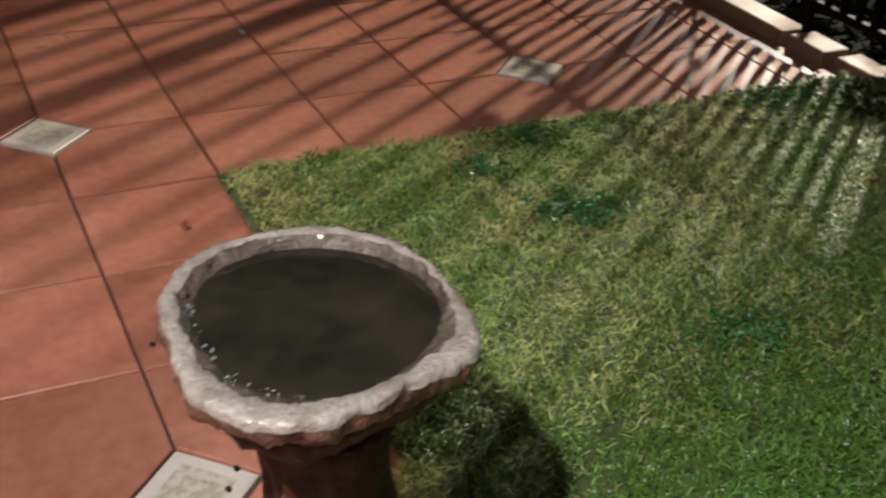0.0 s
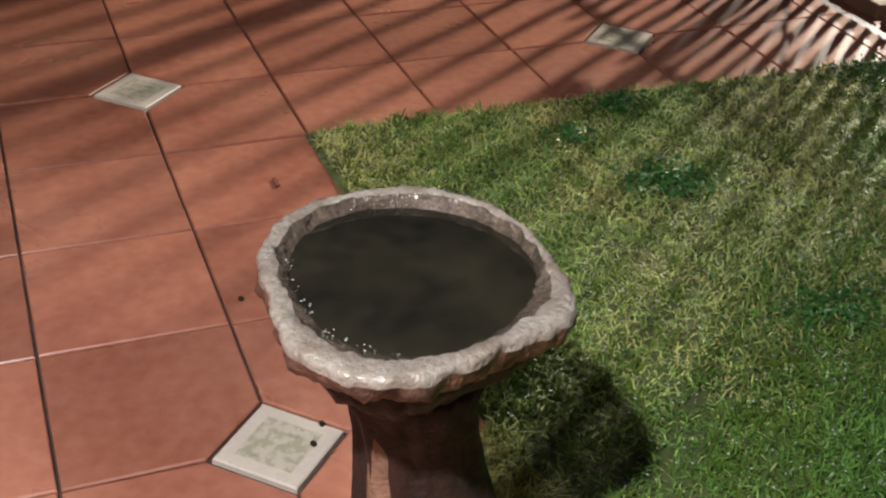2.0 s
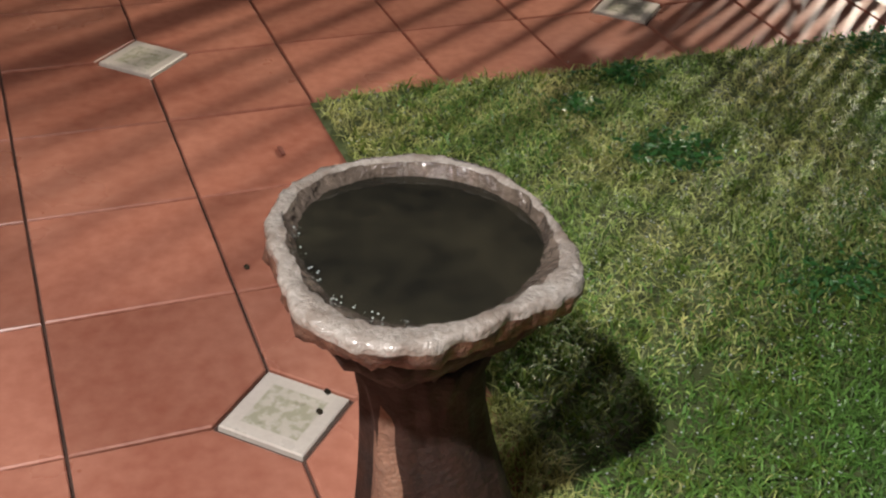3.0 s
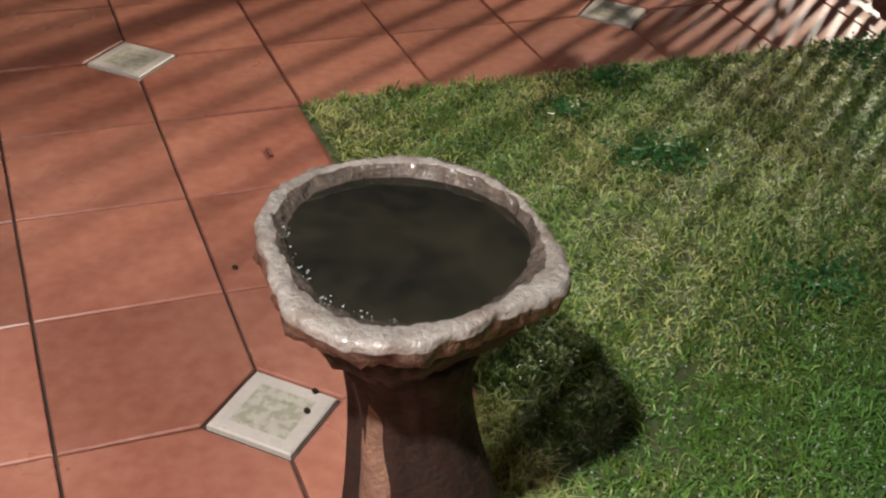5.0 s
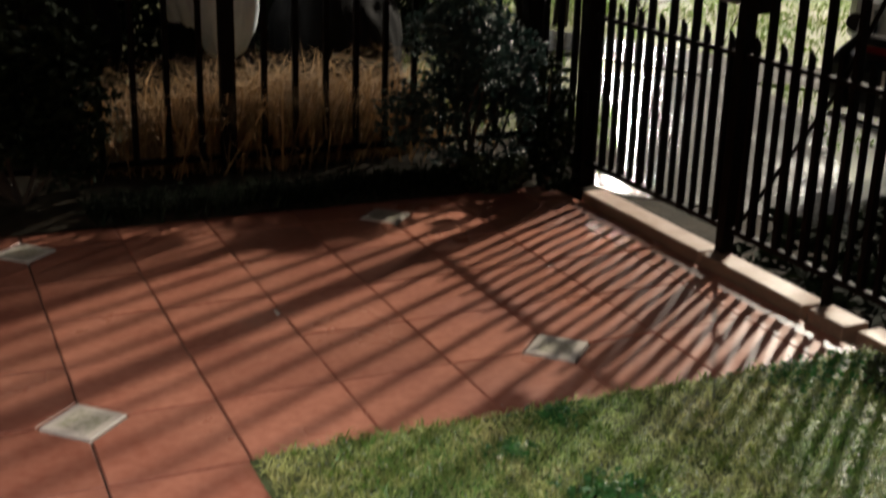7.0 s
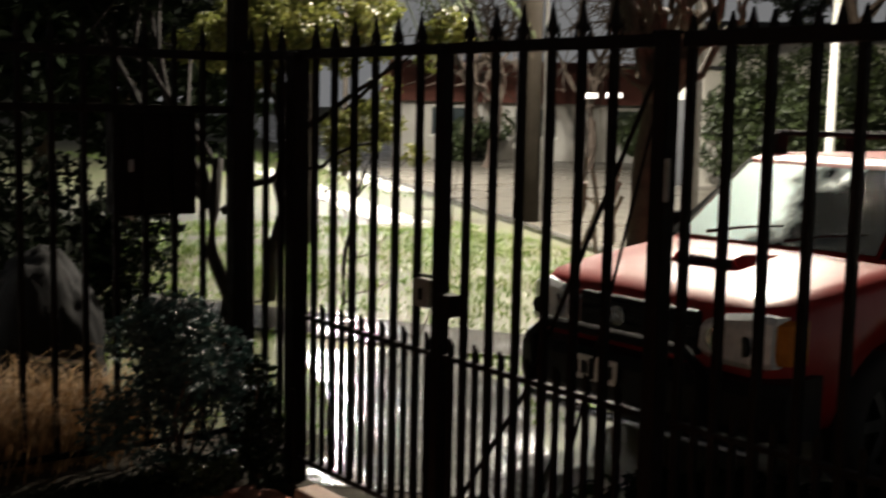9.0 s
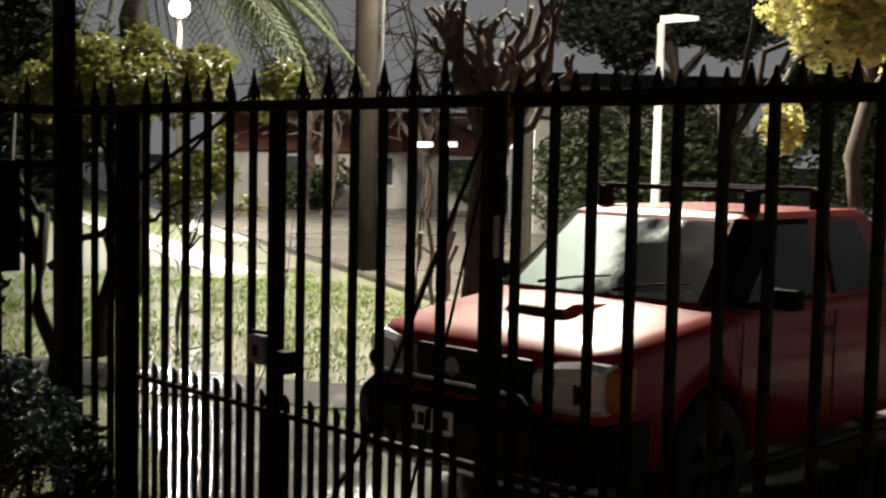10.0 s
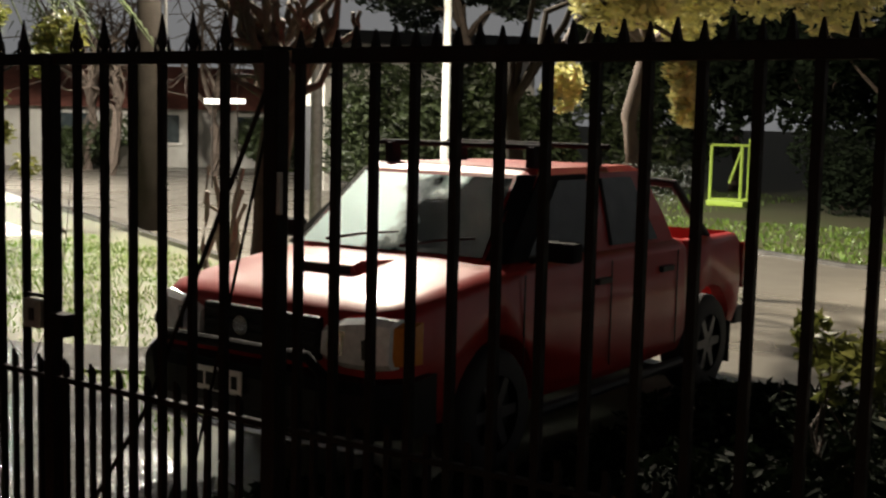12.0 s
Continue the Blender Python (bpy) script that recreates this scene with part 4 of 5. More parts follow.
part("chassis", boxed(4.1, 8.3, TY - 0.45, TY + 0.45, G + 0.26, G + 0.42, 0.02), M_BLACKP, truck)
for x in (FWX, RWX):
    part("axle", tube(bmesh.new(), [(x, TY - 0.7, G + 0.36), (x, TY + 0.7, G + 0.36)], 0.05, 8), M_BLACKP, truck)


def wheel(x, sgn):
    yo, yi = TY + sgn * 0.915, TY + sgn * 0.67
    bm = bmesh.new()
    prof = [(0.215, yi), (0.33, yi), (0.362, yi + (yo - yi) * 0.15), (0.368, (yi + yo) / 2), (0.362, yi + (yo - yi) * 0.85), (0.33, yo), (0.215, yo)]
    n = 40
    loft(bm, [[(x + r * math.cos(2 * math.pi * k / n), y, G + 0.368 + r * math.sin(2 * math.pi * k / n)) for k in range(n)] for r, y in prof], False)
    w = part("tyre", bm, M_TYRE, truck, "", True)
    bm = tube(bmesh.new(), [(x, yi, G + 0.368), (x, yo - sgn * 0.05, G + 0.368)], 0.20, 28)
    part("rim_barrel", bm, M_BLACKP, w)
    bm = tube(bmesh.new(), [(x, yo - sgn * 0.05, G + 0.368), (x, yo - sgn * 0.012, G + 0.368)], 0.06, 16)
    for k in range(6):
        a = 2 * math.pi * k / 6
        d, e = Vector((math.cos(a), 0, math.sin(a))), Vector((-math.sin(a), 0, math.cos(a)))
        c = Vector((x, yo - sgn * 0.03, G + 0.368))
        loft(bm, [[c + d * 0.04 + e * 0.035, c + d * 0.04 - e * 0.035, c + d * 0.04 - e * 0.035 + Vector((0, sgn * 0.02, 0)), c + d * 0.04 + e * 0.035 + Vector((0, sgn * 0.02, 0))],
                  [c + d * 0.215 + e * 0.028, c + d * 0.215 - e * 0.028, c + d * 0.215 - e * 0.028 + Vector((0, sgn * 0.018, 0)), c + d * 0.215 + e * 0.028 + Vector((0, sgn * 0.018, 0))]])
    part("rim", bm, M_ALLOY, w, "dull alloy spokes")


for x in (FWX, RWX):
    for sgn in (-1, 1):
        wheel(x, sgn)


# ---- lamps and poles ----
porch = thing("porch_lamp", "round ceiling lamp lit under the eave", "lamp", place=(PORCH.x, PORCH.y, 2.92))
part("lamp_base", tube(bmesh.new(), [(PORCH.x, PORCH.y, 2.92), (PORCH.x, PORCH.y, 2.89)], 0.11, 24), M_WPOLE, porch)
part("lamp_rod", tube(bmesh.new(), [(PORCH.x, PORCH.y, 2.89), (PORCH.x, PORCH.y, 2.84)], 0.015, 10), M_WPOLE, porch)

tall = thing("street_lamp", "tall pale steel street lamp pole with a lit head", "street lamp", place=(11.3, 7.5, STREET_Z))
part("pole", tube(bmesh.new(), [(11.3, 7.5, STREET_Z), (11.3, 7.5, 3), (11.3, 7.5, 8.2)], [0.085, 0.07, 0.05], 14), M_STEEL, tall)
part("arm", tube(bmesh.new(), [(11.3, 7.5, 8.1), (11.15, 7.3, 8.3), (10.95, 7.05, 8.3)], 0.03, 8), M_STEEL, tall)
part("lamp_head", boxed(10.75, 11.2, 6.95, 7.25, 8.2, 8.3, 0.03), M_STEEL, tall)

rl = thing("street_lamp", "tall steel street lamp farther down the road", "street lamp", place=(15.0, -5.0, STREET_Z))
part("pole", tube(bmesh.new(), [(15.0, -5.0, STREET_Z), (15.0, -5.0, 8.0)], [0.085, 0.05], 14), M_STEEL, rl)
part("lamp_head", boxed(14.35, 15.05, -5.05, -4.4, 7.95, 8.05, 0.03), M_STEEL, rl)

white = thing("street_lamp", "slim white street lamp post with a short arm", "street lamp", place=(22.15, 13.08, STREET_Z))
part("pole", tube(bmesh.new(), [(22.15, 13.08, STREET_Z), (22.15, 13.08, 5.0)], [0.10, 0.085], 14), M_WPOLE, white)
bm = bmesh.new()
loft(bm, [[(22.12 + u * 0.5, 13.10 - u * 0.75, 5.0 + a), (22.18 + u * 0.5, 13.14 - u * 0.75, 5.0 + a), (22.18 + u * 0.5, 13.14 - u * 0.75, 5.0 + b), (22.12 + u * 0.5, 13.10 - u * 0.75, 5.0 + b)] for u, a, b in ((0, 0, 0.16), (0.4, 0.02, 0.2), (0.95, 0.06, 0.16))])
part("lamp_head", bm, M_WPOLE, white)

far = thing("street_lamp", "distant street lamp with a glowing globe", "street lamp", place=(FAR.x, FAR.y, STREET_Z))
part("pole", tube(bmesh.new(), [(FAR.x, FAR.y, STREET_Z), (FAR.x, FAR.y, FAR.z - 0.2)], [0.09, 0.06], 12), M_POLE, far)
bm = bmesh.new()
bmesh.ops.create_uvsphere(bm, u_segments=20, v_segments=12, radius=0.27)
bmesh.ops.translate(bm, verts=bm.verts, vec=FAR)
part("globe", bm, glow("lamp_globe", (1.0, 0.97, 0.9), 9.0), far, "glowing white globe", True)

pole = thing("utility_pole", "thick weathered utility pole standing in the grass", "pole", place=(13.1, 12.75, STREET_Z))
bm = tube(bmesh.new(), [(13.1, 12.75, STREET_Z), (13.1, 12.75, 3), (13.1, 12.75, 9.5)], [0.23, 0.205, 0.16], 18)
part("shaft", bm, M_POLE, pole, "", True)
# Unseen arm and head, added to hold the pole light.
part("lamp_arm", tube(bmesh.new(), [(13.1, 12.75, 7.7), (13.5, 12.45, 7.9), (13.9, 12.15, 7.9)], 0.03, 8), M_STEEL, pole)
part("lamp_head", boxed(13.7, 14.2, 11.95, 12.25, 7.8, 7.9, 0.03), M_STEEL, pole)
# Grey strip stands in for the lamplit edge of the pole.
part("lit_edge_strip", tube(bmesh.new(), [(13.28, 12.55, STREET_Z), (13.28, 12.55, 8)], 0.03, 8), M_STEEL, pole, "grey strip up the pole standing in for its lit edge")


# ---- trees and shrubs ----
def limb(bm, a, b, r0, r1, bend=0.15, n=5):
    a, b = Vector(a), Vector(b)
    pts, rad = [], []
    for k in range(n + 1):
        t = k / n
        w = Vector([float(x) for x in rng.normal(size=3)]) * bend * (b - a).length * 0.25 * math.sin(math.pi * t)
        pts.append(a.lerp(b, t) + w)
        rad.append(r0 + (r1 - r0) * t)
    tube(bm, pts, rad, 8)
    return pts


def tree(name, label, base, top, r0, centre, spread, n, r_a, r_b, count, size, leaf, bark, group="", limbs=7, flat=0.5):
    t = thing(name, label, "tree", group, place=base)
    bm = bmesh.new()
    pts = limb(bm, base, top, r0, r0 * 0.55, 0.12)
    cs, rs = clumps(centre, spread, n, r_a, r_b)
    near = [i for i in range(len(cs)) if all(abs(cs[i][k] - centre[k]) < 1.45 * spread[k] for k in range(3))]
    cs, rs = [cs[i] for i in near], [rs[i] for i in near]
    for c in cs[:limbs]:
        limb(bm, pts[-2], c, r0 * 0.42, r0 * 0.08, 0.25)
    part("trunk", bm, bark, t, "", True)
    v, f = leaves(cloud(cs, rs, count), size, flat)
    raw("crown", v, f, leaf, t)
    return t


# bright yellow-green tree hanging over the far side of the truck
tree("tree", "leafy tree with street light put into its pale yellow-green foliage", (12.4, 3.4, STREET_Z), (12.1, 3.3, 3.3), 0.13, (10.71, 1.68, 3.64), (0.8, 1.28, 0.46), 78, 0.22, 0.46, 20000, 0.065, L_YELLOW, M_BARK)
for sprig, n_leaf in ((((9.82, 1.71, 2.66), (9.82, 1.70, 2.40), (9.83, 1.69, 2.22), (9.83, 1.68, 2.04)), 620), (((8.96, 2.52, 2.62), (8.96, 2.51, 2.29), (8.97, 2.51, 2.14)), 260)):
    t = thing("hanging_branch", "drooping branch with lamplight put into its pale yellow-green leaves", "branch", "drooping branches under the tree", place=sprig[0])
    bm = bmesh.new()
    limb(bm, sprig[0], sprig[-1], 0.022, 0.007)
    limb(bm, (11.2, 3.2, 3.35), sprig[0], 0.035, 0.022, 0.08)
    part("stem", bm, M_BARK, t)
    v, f = leaves(cloud(sprig[1:], [0.19, 0.16, 0.14][:len(sprig) - 1], n_leaf), 0.07)
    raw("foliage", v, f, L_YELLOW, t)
# dark pine canopy high behind the road
tree("tree", "dark pine with a broad drooping crown", (30.4, 16.4, STREET_Z), (29.0, 17.6, 5.4), 0.22, (29.0, 17.7, 6.5), (2.0, 2.2, 0.65), 70, 0.5, 1.1, 30000, 0.13, L_PINE, M_BARK)
# Unseen tree added to keep street light off the near lawn.
tree("tree", "unseen tree added so its dark bough shades the near lawn", (6.3, -2.3, STREET_Z), (6.2, -1.7, 4.8), 0.13, (6.1, 2.72, 4.5), (0.7, 0.42, 0.25), 50, 0.3, 0.5, 15000, 0.10, L_DARK, M_BARK, limbs=9)
tree("tree", "dark leaning tree trunk with shade put into its near-black crown", (11.45, 4.3, STREET_Z), (11.1, 4.45, 2.6), 0.13, (10.9, 3.1, 4.5), (0.5, 0.6, 0.3), 14, 0.3, 0.5, 2500, 0.07, L_DARK, M_POLE, limbs=4)
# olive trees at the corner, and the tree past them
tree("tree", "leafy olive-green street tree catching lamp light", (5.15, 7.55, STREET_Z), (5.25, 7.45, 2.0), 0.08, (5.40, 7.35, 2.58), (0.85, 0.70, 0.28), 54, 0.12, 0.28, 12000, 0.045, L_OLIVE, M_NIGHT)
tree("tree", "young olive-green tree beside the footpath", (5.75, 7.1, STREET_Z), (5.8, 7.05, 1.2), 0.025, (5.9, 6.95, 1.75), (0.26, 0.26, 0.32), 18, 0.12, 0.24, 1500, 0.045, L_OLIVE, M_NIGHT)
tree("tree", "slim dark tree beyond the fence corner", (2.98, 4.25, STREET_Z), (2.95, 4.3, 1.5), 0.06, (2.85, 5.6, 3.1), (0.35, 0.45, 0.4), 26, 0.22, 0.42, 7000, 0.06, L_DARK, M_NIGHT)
t = thing("bare_branch", "black bare branch forking from the slim tree", "branch", place=(2.96, 4.27, 1.2))
bm = bmesh.new()
q = limb(bm, (2.96, 4.27, 1.15), (3.28, 4.05, 1.42), 0.028, 0.022, 0.2)
limb(bm, q[-1], (3.85, 3.8, 1.62), 0.02, 0.008, 0.3)
limb(bm, q[-1], (3.5, 4.0, 1.75), 0.012, 0.005, 0.3)
part("stem", bm, M_NIGHT, t)
# bare background trees
for i, (x, y, h) in enumerate(((24.0, 27.0, 6.5), (27.0, 25.5, 7.5), (26.0, 30.5, 7.0))):
    t = thing("bare_tree", "leafless tree with fine brown twigs", "tree", "bare trees across the road", place=(x, y, STREET_Z))
    bm = bmesh.new()
    pts = limb(bm, (x, y, STREET_Z), (x + 0.3, y, h * 0.45), 0.2, 0.12)
    for k in range(9):
        e = Vector((x + rng.uniform(-2.6, 2.6), y + rng.uniform(-2, 2), h * rng.uniform(0.6, 1.0)))
        q = limb(bm, pts[-1 - k % 3], e, 0.08, 0.02, 0.3)
        for j in range(16):
            s = q[int(rng.integers(2, 6))]
            limb(bm, s, s + Vector([float(c) for c in rng.normal(size=3)]) * 0.9, 0.024, 0.008, 0.3, 3)
    part("trunk", bm, M_CUTBARK, t)
# palm by the far lamp
palm = thing("palm_tree", "palm with long arching fronds near the street lamp", "tree", place=(7.88, 11.67, STREET_Z))
bm = bmesh.new()
limb(bm, (7.88, 11.67, STREET_Z), (7.98, 11.57, 4.59), 0.24, 0.2, 0.03)
part("trunk", bm, M_NIGHT, palm, "", True)
for k in range(26):
    a, up = 2 * math.pi * k / 26 + rng.uniform(-0.1, 0.1), rng.uniform(0.1, 1.0)
    d = Vector((math.cos(a), math.sin(a), 0))
    c0 = Vector((7.98, 11.57, 4.59))
    L = rng.uniform(2.4, 3.3)
    spine = [c0 + d * (L * t) + Vector((0, 0, up * 1.6 * t - 2.6 * t * t)) for t in np.linspace(0, 1, 9)]
    bm = tube(bmesh.new(), spine, [0.03 - 0.0028 * i for i in range(9)], 5)
    s = d.cross(Vector((0, 0, 1)))
    for i in range(34):
        t = 0.08 + 0.92 * i / 34
        b0 = c0 + d * (L * t) + Vector((0, 0, up * 1.6 * t - 2.6 * t * t))
        for sg in (-1, 1):
            l_ = 0.75 * math.sin(math.pi * min(1, t * 0.8 + 0.15))
            tipp = b0 + s * (sg * l_ * 0.8) + d * (l_ * 0.5) + Vector((0, 0, -l_ * 0.55))
            m_ = (b0 + tipp) / 2 + Vector((0, 0, 0.06))
            vs = [bm.verts.new(p) for p in (b0, m_ + d * 0.022, tipp, m_ - d * 0.022)]
            bm.faces.new(vs)
    part("frond", bm, L_PALM, palm)
# pollarded tree right behind the fence post
pol = thing("pollarded_tree", "pollarded street tree with stubby cut branches", "tree", place=(7.25, 4.5, STREET_Z))
bm = bmesh.new()
pts = limb(bm, (7.2, 4.55, STREET_Z), (7.3, 4.42, 2.3), 0.16, 0.15, 0.05)
part("trunk", bm, M_CUTBARK, pol, "", True)
for k in range(30):
    a = rng.uniform(0, 2 * math.pi)
    bm = bmesh.new()
    e = Vector((7.3 + 0.46 * math.cos(a) + rng.normal() * 0.12, 4.42 + 0.46 * math.sin(a) + rng.normal() * 0.12, rng.uniform(2.6, 3.2)))
    limb(bm, pts[-1 - k % 2], e, 0.055, 0.030, 0.35)
    ends = [(e, Vector((0, 0, 1)), 0.034)]
    for j in range(2):
        e2 = e + Vector((rng.normal() * 0.08, rng.normal() * 0.08, rng.uniform(0.06, 0.2)))
        limb(bm, e - Vector((0, 0, 0.03)), e2, 0.026, 0.020, 0.2, 3)
        ends.append((e2, (e2 - e).normalized(), 0.019))
    br = part("branch", bm, M_CUTBARK, pol, "", True)
    for q, d, r in ends[k % 2:2]:
        part("cut_end", tube(bmesh.new(), [q - d * 0.012, q + d * 0.006], r, 8), M_PALEBARK, br, "pale sawn end")
sap = thing("sapling", "cluster of pale cut shoots beside the tree", "shrub", place=(6.9, 4.85, STREET_Z))
for k in range(6):
    bm = bmesh.new()
    a = Vector((6.9 + rng.normal() * 0.05, 4.85 + rng.normal() * 0.05, STREET_Z))
    limb(bm, a, a + Vector((rng.normal() * 0.2, rng.normal() * 0.2, rng.uniform(0.9, 1.6))), 0.03, 0.02, 0.2)
    part("shoot", bm, M_PALEBARK, sap)


def bush(name, label, place, centre, spread, n, r_a, r_b, count, size, leaf, group="", flat=0.6):
    t = thing(name, label, "shrub", group, place=place)
    cs, rs = clumps(centre, spread, n, r_a, r_b)
    for c in cs[:8]:
        bm = bmesh.new()
        limb(bm, place, c, 0.012, 0.004, 0.2, 4)
        part("stem", bm, M_BARK, t)
    v, f = leaves(cloud(cs, rs, count), size, flat)
    raw("foliage", v, f, leaf, t)
    return t


# planting bed behind the terrace
bush("shrub", "blue-green wet leafy shrub at the fence corner", (1.78, 2.45, 0.02), (1.80, 2.45, 0.50), (0.17, 0.08, 0.22), 34, 0.09, 0.18, 9500, 0.021, L_BUSH)
bush("shrub", "low green plant spilling over the terrace edge", (1.72, 2.24, 0.0), (1.74, 2.22, 0.08), (0.13, 0.05, 0.035), 10, 0.04, 0.09, 900, 0.024, L_HEDGE)
bush("shrub", "dark leafy plant at the end of the kerb", (2.06, 2.16, 0.0), (2.07, 2.18, 0.25), (0.04, 0.05, 0.12), 8, 0.06, 0.12, 900, 0.03, L_DARK)
bush("shrub", "shrub in the planting bed with shade put into its near-black leaves", (-0.35, 2.55, 0.03), (-0.45, 2.55, 0.5), (0.3, 0.1, 0.22), 26, 0.12, 0.24, 4500, 0.035, L_DARK)
bush("shrub", "shrub in the planting bed with shade put into its near-black leaves", (-1.6, 2.5, 0.03), (-1.6, 2.5, 0.55), (0.4, 0.1, 0.25), 26, 0.14, 0.26, 4500, 0.035, L_DARK)
pos = np.stack([rng.normal(0.95, 0.40, 3600), rng.normal(2.98, 0.12, 3600), np.full(3600, 0.0)], 1)
v, f = blades(pos, 0.62, 0.0045, 0.9)
raw("dry_ornamental_grass", v, f, L_DRY, None, "clump of dry brown ornamental grass in the bed", "grass", "stuff")
pos = np.stack([rng.uniform(-0.1, 1.9, 2200), rng.normal(2.30, 0.05, 2200), np.full(2200, 0.02)], 1)
v, f = blades(pos, 0.14, 0.006, 1.1)
raw("low_bed_plants", v, f, L_DARK, None, "dark low leaves along the edge of the planting bed", "plants", "stuff")

# bushes by the fence at the lawn's end, and outside it
bush("shrub", "dark wet shrub at the lawn's corner by the fence", (2.08, -0.42, 0.0), (2.09, -0.40, 0.10), (0.07, 0.14, 0.05), 14, 0.05, 0.11, 1800, 0.026, L_HEDGE)
bush("shrub", "dark wet shrub at the lawn's corner by the fence", (2.10, -1.1, 0.0), (2.10, -1.1, 0.12), (0.08, 0.25, 0.07), 16, 0.08, 0.15, 2200, 0.028, L_DARK)
bush("shrub", "dark leafy plant growing through the fence", (2.45, -1.75, -0.05), (2.55, -1.85, 0.38), (0.12, 0.30, 0.2), 20, 0.08, 0.17, 2600, 0.04, L_DARK)
# Lighter leaf material carries the lamplight on this plant.
bush("shrub", "broad-leaved plant outside the fence with lamplight put into its lighter leaves", (5.55, -1.09, STREET_Z), (5.55, -1.09, 0.67), (0.14, 0.16, 0.09), 12, 0.06, 0.14, 420, 0.06, L_OLIVE)
bush("shrub", "dark bush mass outside the fence", (3.9, -1.4, STREET_Z), (3.9, -1.5, 0.25), (0.4, 0.5, 0.14), 18, 0.13, 0.26, 3600, 0.045, L_DARK)
t = thing("bare_shrub", "thin bare twigs growing behind the gate", "shrub", place=(3.2, 2.6, STREET_Z))
for k in range(3):
    bm = bmesh.new()
    a = Vector((3.2 + rng.normal() * 0.1, 2.6 + rng.normal() * 0.15, STREET_Z))
    q = limb(bm, a, a + Vector((rng.normal() * 0.2, rng.normal() * 0.3, rng.uniform(1.1, 1.7))), 0.005, 0.002, 0.3)
    for j in range(3):
        s = q[int(rng.integers(2, 6))]
        limb(bm, s, s + Vector((rng.normal() * 0.15, rng.normal() * 0.2, 0.15)), 0.005, 0.002, 0.3, 3)
    part("stem", bm, M_BARK, t)

# things behind the side fence
def lump(name, label, category, centre, size, material, seed, wrinkle=0.16, flatten=0.0):
    bm = bmesh.new()
    bmesh.ops.create_icosphere(bm, subdivisions=5, radius=1.0)
    for v in bm.verts:
        p = v.co.copy()
        w = 1 + wrinkle * noise.noise(p * 1.6 + Vector((seed, 0, 0))) + wrinkle * 0.4 * noise.noise(Vector((p.x * 7, p.y * 7, p.z * 1.5)) + Vector((seed, 3, 0)))
        v.co = Vector((centre[0] + p.x * size[0] * w, centre[1] + p.y * size[1] * w, max(centre[2] + p.z * size[2] * w, STREET_Z)))
    return single(name, bm, material, label, category, smooth=True)


sheet = thing("covered_scooter", "scooter wrapped in wet white plastic sheeting behind the fence", "covered scooter", place=(0.9, 4.0, STREET_Z))
for name_, cx_, cy_, prof, sd in (("sheet_cover", 0.86, 4.05, ((0.42, 0.10), (0.50, 0.17), (0.66, 0.23), (0.85, 0.30), (1.05, 0.36), (1.25, 0.37), (1.42, 0.31), (1.53, 0.19), (1.60, 0.09), (1.66, 0.05), (1.72, 0.07)), 1.0),
                                  ("sheet_fold", 0.90, 3.82, ((0.42, 0.02), (0.46, 0.11), (0.58, 0.16), (0.75, 0.19), (0.92, 0.17), (1.04, 0.10), (1.08, 0.02)), 5.0),
                                  ("sheet_fold", 1.10, 3.93, ((0.95, 0.04), (1.05, 0.10), (1.22, 0.14), (1.40, 0.13), (1.54, 0.08), (1.60, 0.02)), 8.0)):
    bm = bmesh.new()
    rows_ = []
    for z, r in [(float(np.interp(u, range(len(prof)), [p[0] for p in prof])), float(np.interp(u, range(len(prof)), [p[1] for p in prof]))) for u in np.linspace(0, len(prof) - 1, 4 * len(prof))]:
        row = []
        for k in range(72):
            a = 2 * math.pi * k / 72
            w = 0.20 * noise.noise((math.cos(a) * 1.2 + sd, math.sin(a) * 1.2, z * 1.6)) + 0.10 * noise.noise((math.cos(a) * 4 + sd, math.sin(a) * 4, z * 1.3)) + 0.05 * noise.noise((math.cos(a) * 9, math.sin(a) * 9 + sd, z * 3 + a))
            row.append((cx_ + r * (1 + w) * math.cos(a), cy_ + 0.8 * r * (1 + w) * math.sin(a), z + 0.03 * noise.noise((math.cos(a) * 3, math.sin(a) * 3, sd))))
        rows_.append(row)
    loft(bm, rows_)
    part(name_, bm, M_SHEET, sheet, "", True)
bm = bmesh.new()
box(bm, 0.62, 1.12, 3.92, 4.22, 0.05, 0.62, 0.08)
tube(bm, [(0.66, 4.0, 0.16), (0.66, 4.12, 0.16)], 0.235, 24)
tube(bm, [(1.12, 4.0, 0.16), (1.12, 4.12, 0.16)], 0.235, 24)
part("scooter_body", bm, M_CHAR, sheet, "dark scooter body and wheels under the sheet")
bm = bmesh.new()
loft(bm, [[(0.98, 3.62, 1.5), (1.06, 3.62, 1.5), (1.06, 3.66, 1.5), (0.98, 3.66, 1.5)], [(1.02, 3.60, 1.32), (1.12, 3.60, 1.30), (1.12, 3.64, 1.3), (1.02, 3.64, 1.32)], [(1.08, 3.6, 1.12), (1.13, 3.6, 1.1), (1.13, 3.63, 1.1), (1.08, 3.63, 1.12)]])
part("cloth_strip", bm, M_RUST, sheet, "red-brown cloth strip tied over the sheet")
lump("tarpaulin", "black tarpaulin heap behind the side fence", "tarpaulin", (1.65, 4.1, 0.35), (0.42, 0.4, 0.62), M_CHAR, 3.0)
lump("tarpaulin", "black tarpaulin heap behind the side fence", "tarpaulin", (-0.3, 4.2, 0.6), (0.65, 0.4, 0.75), M_CHAR, 7.0)
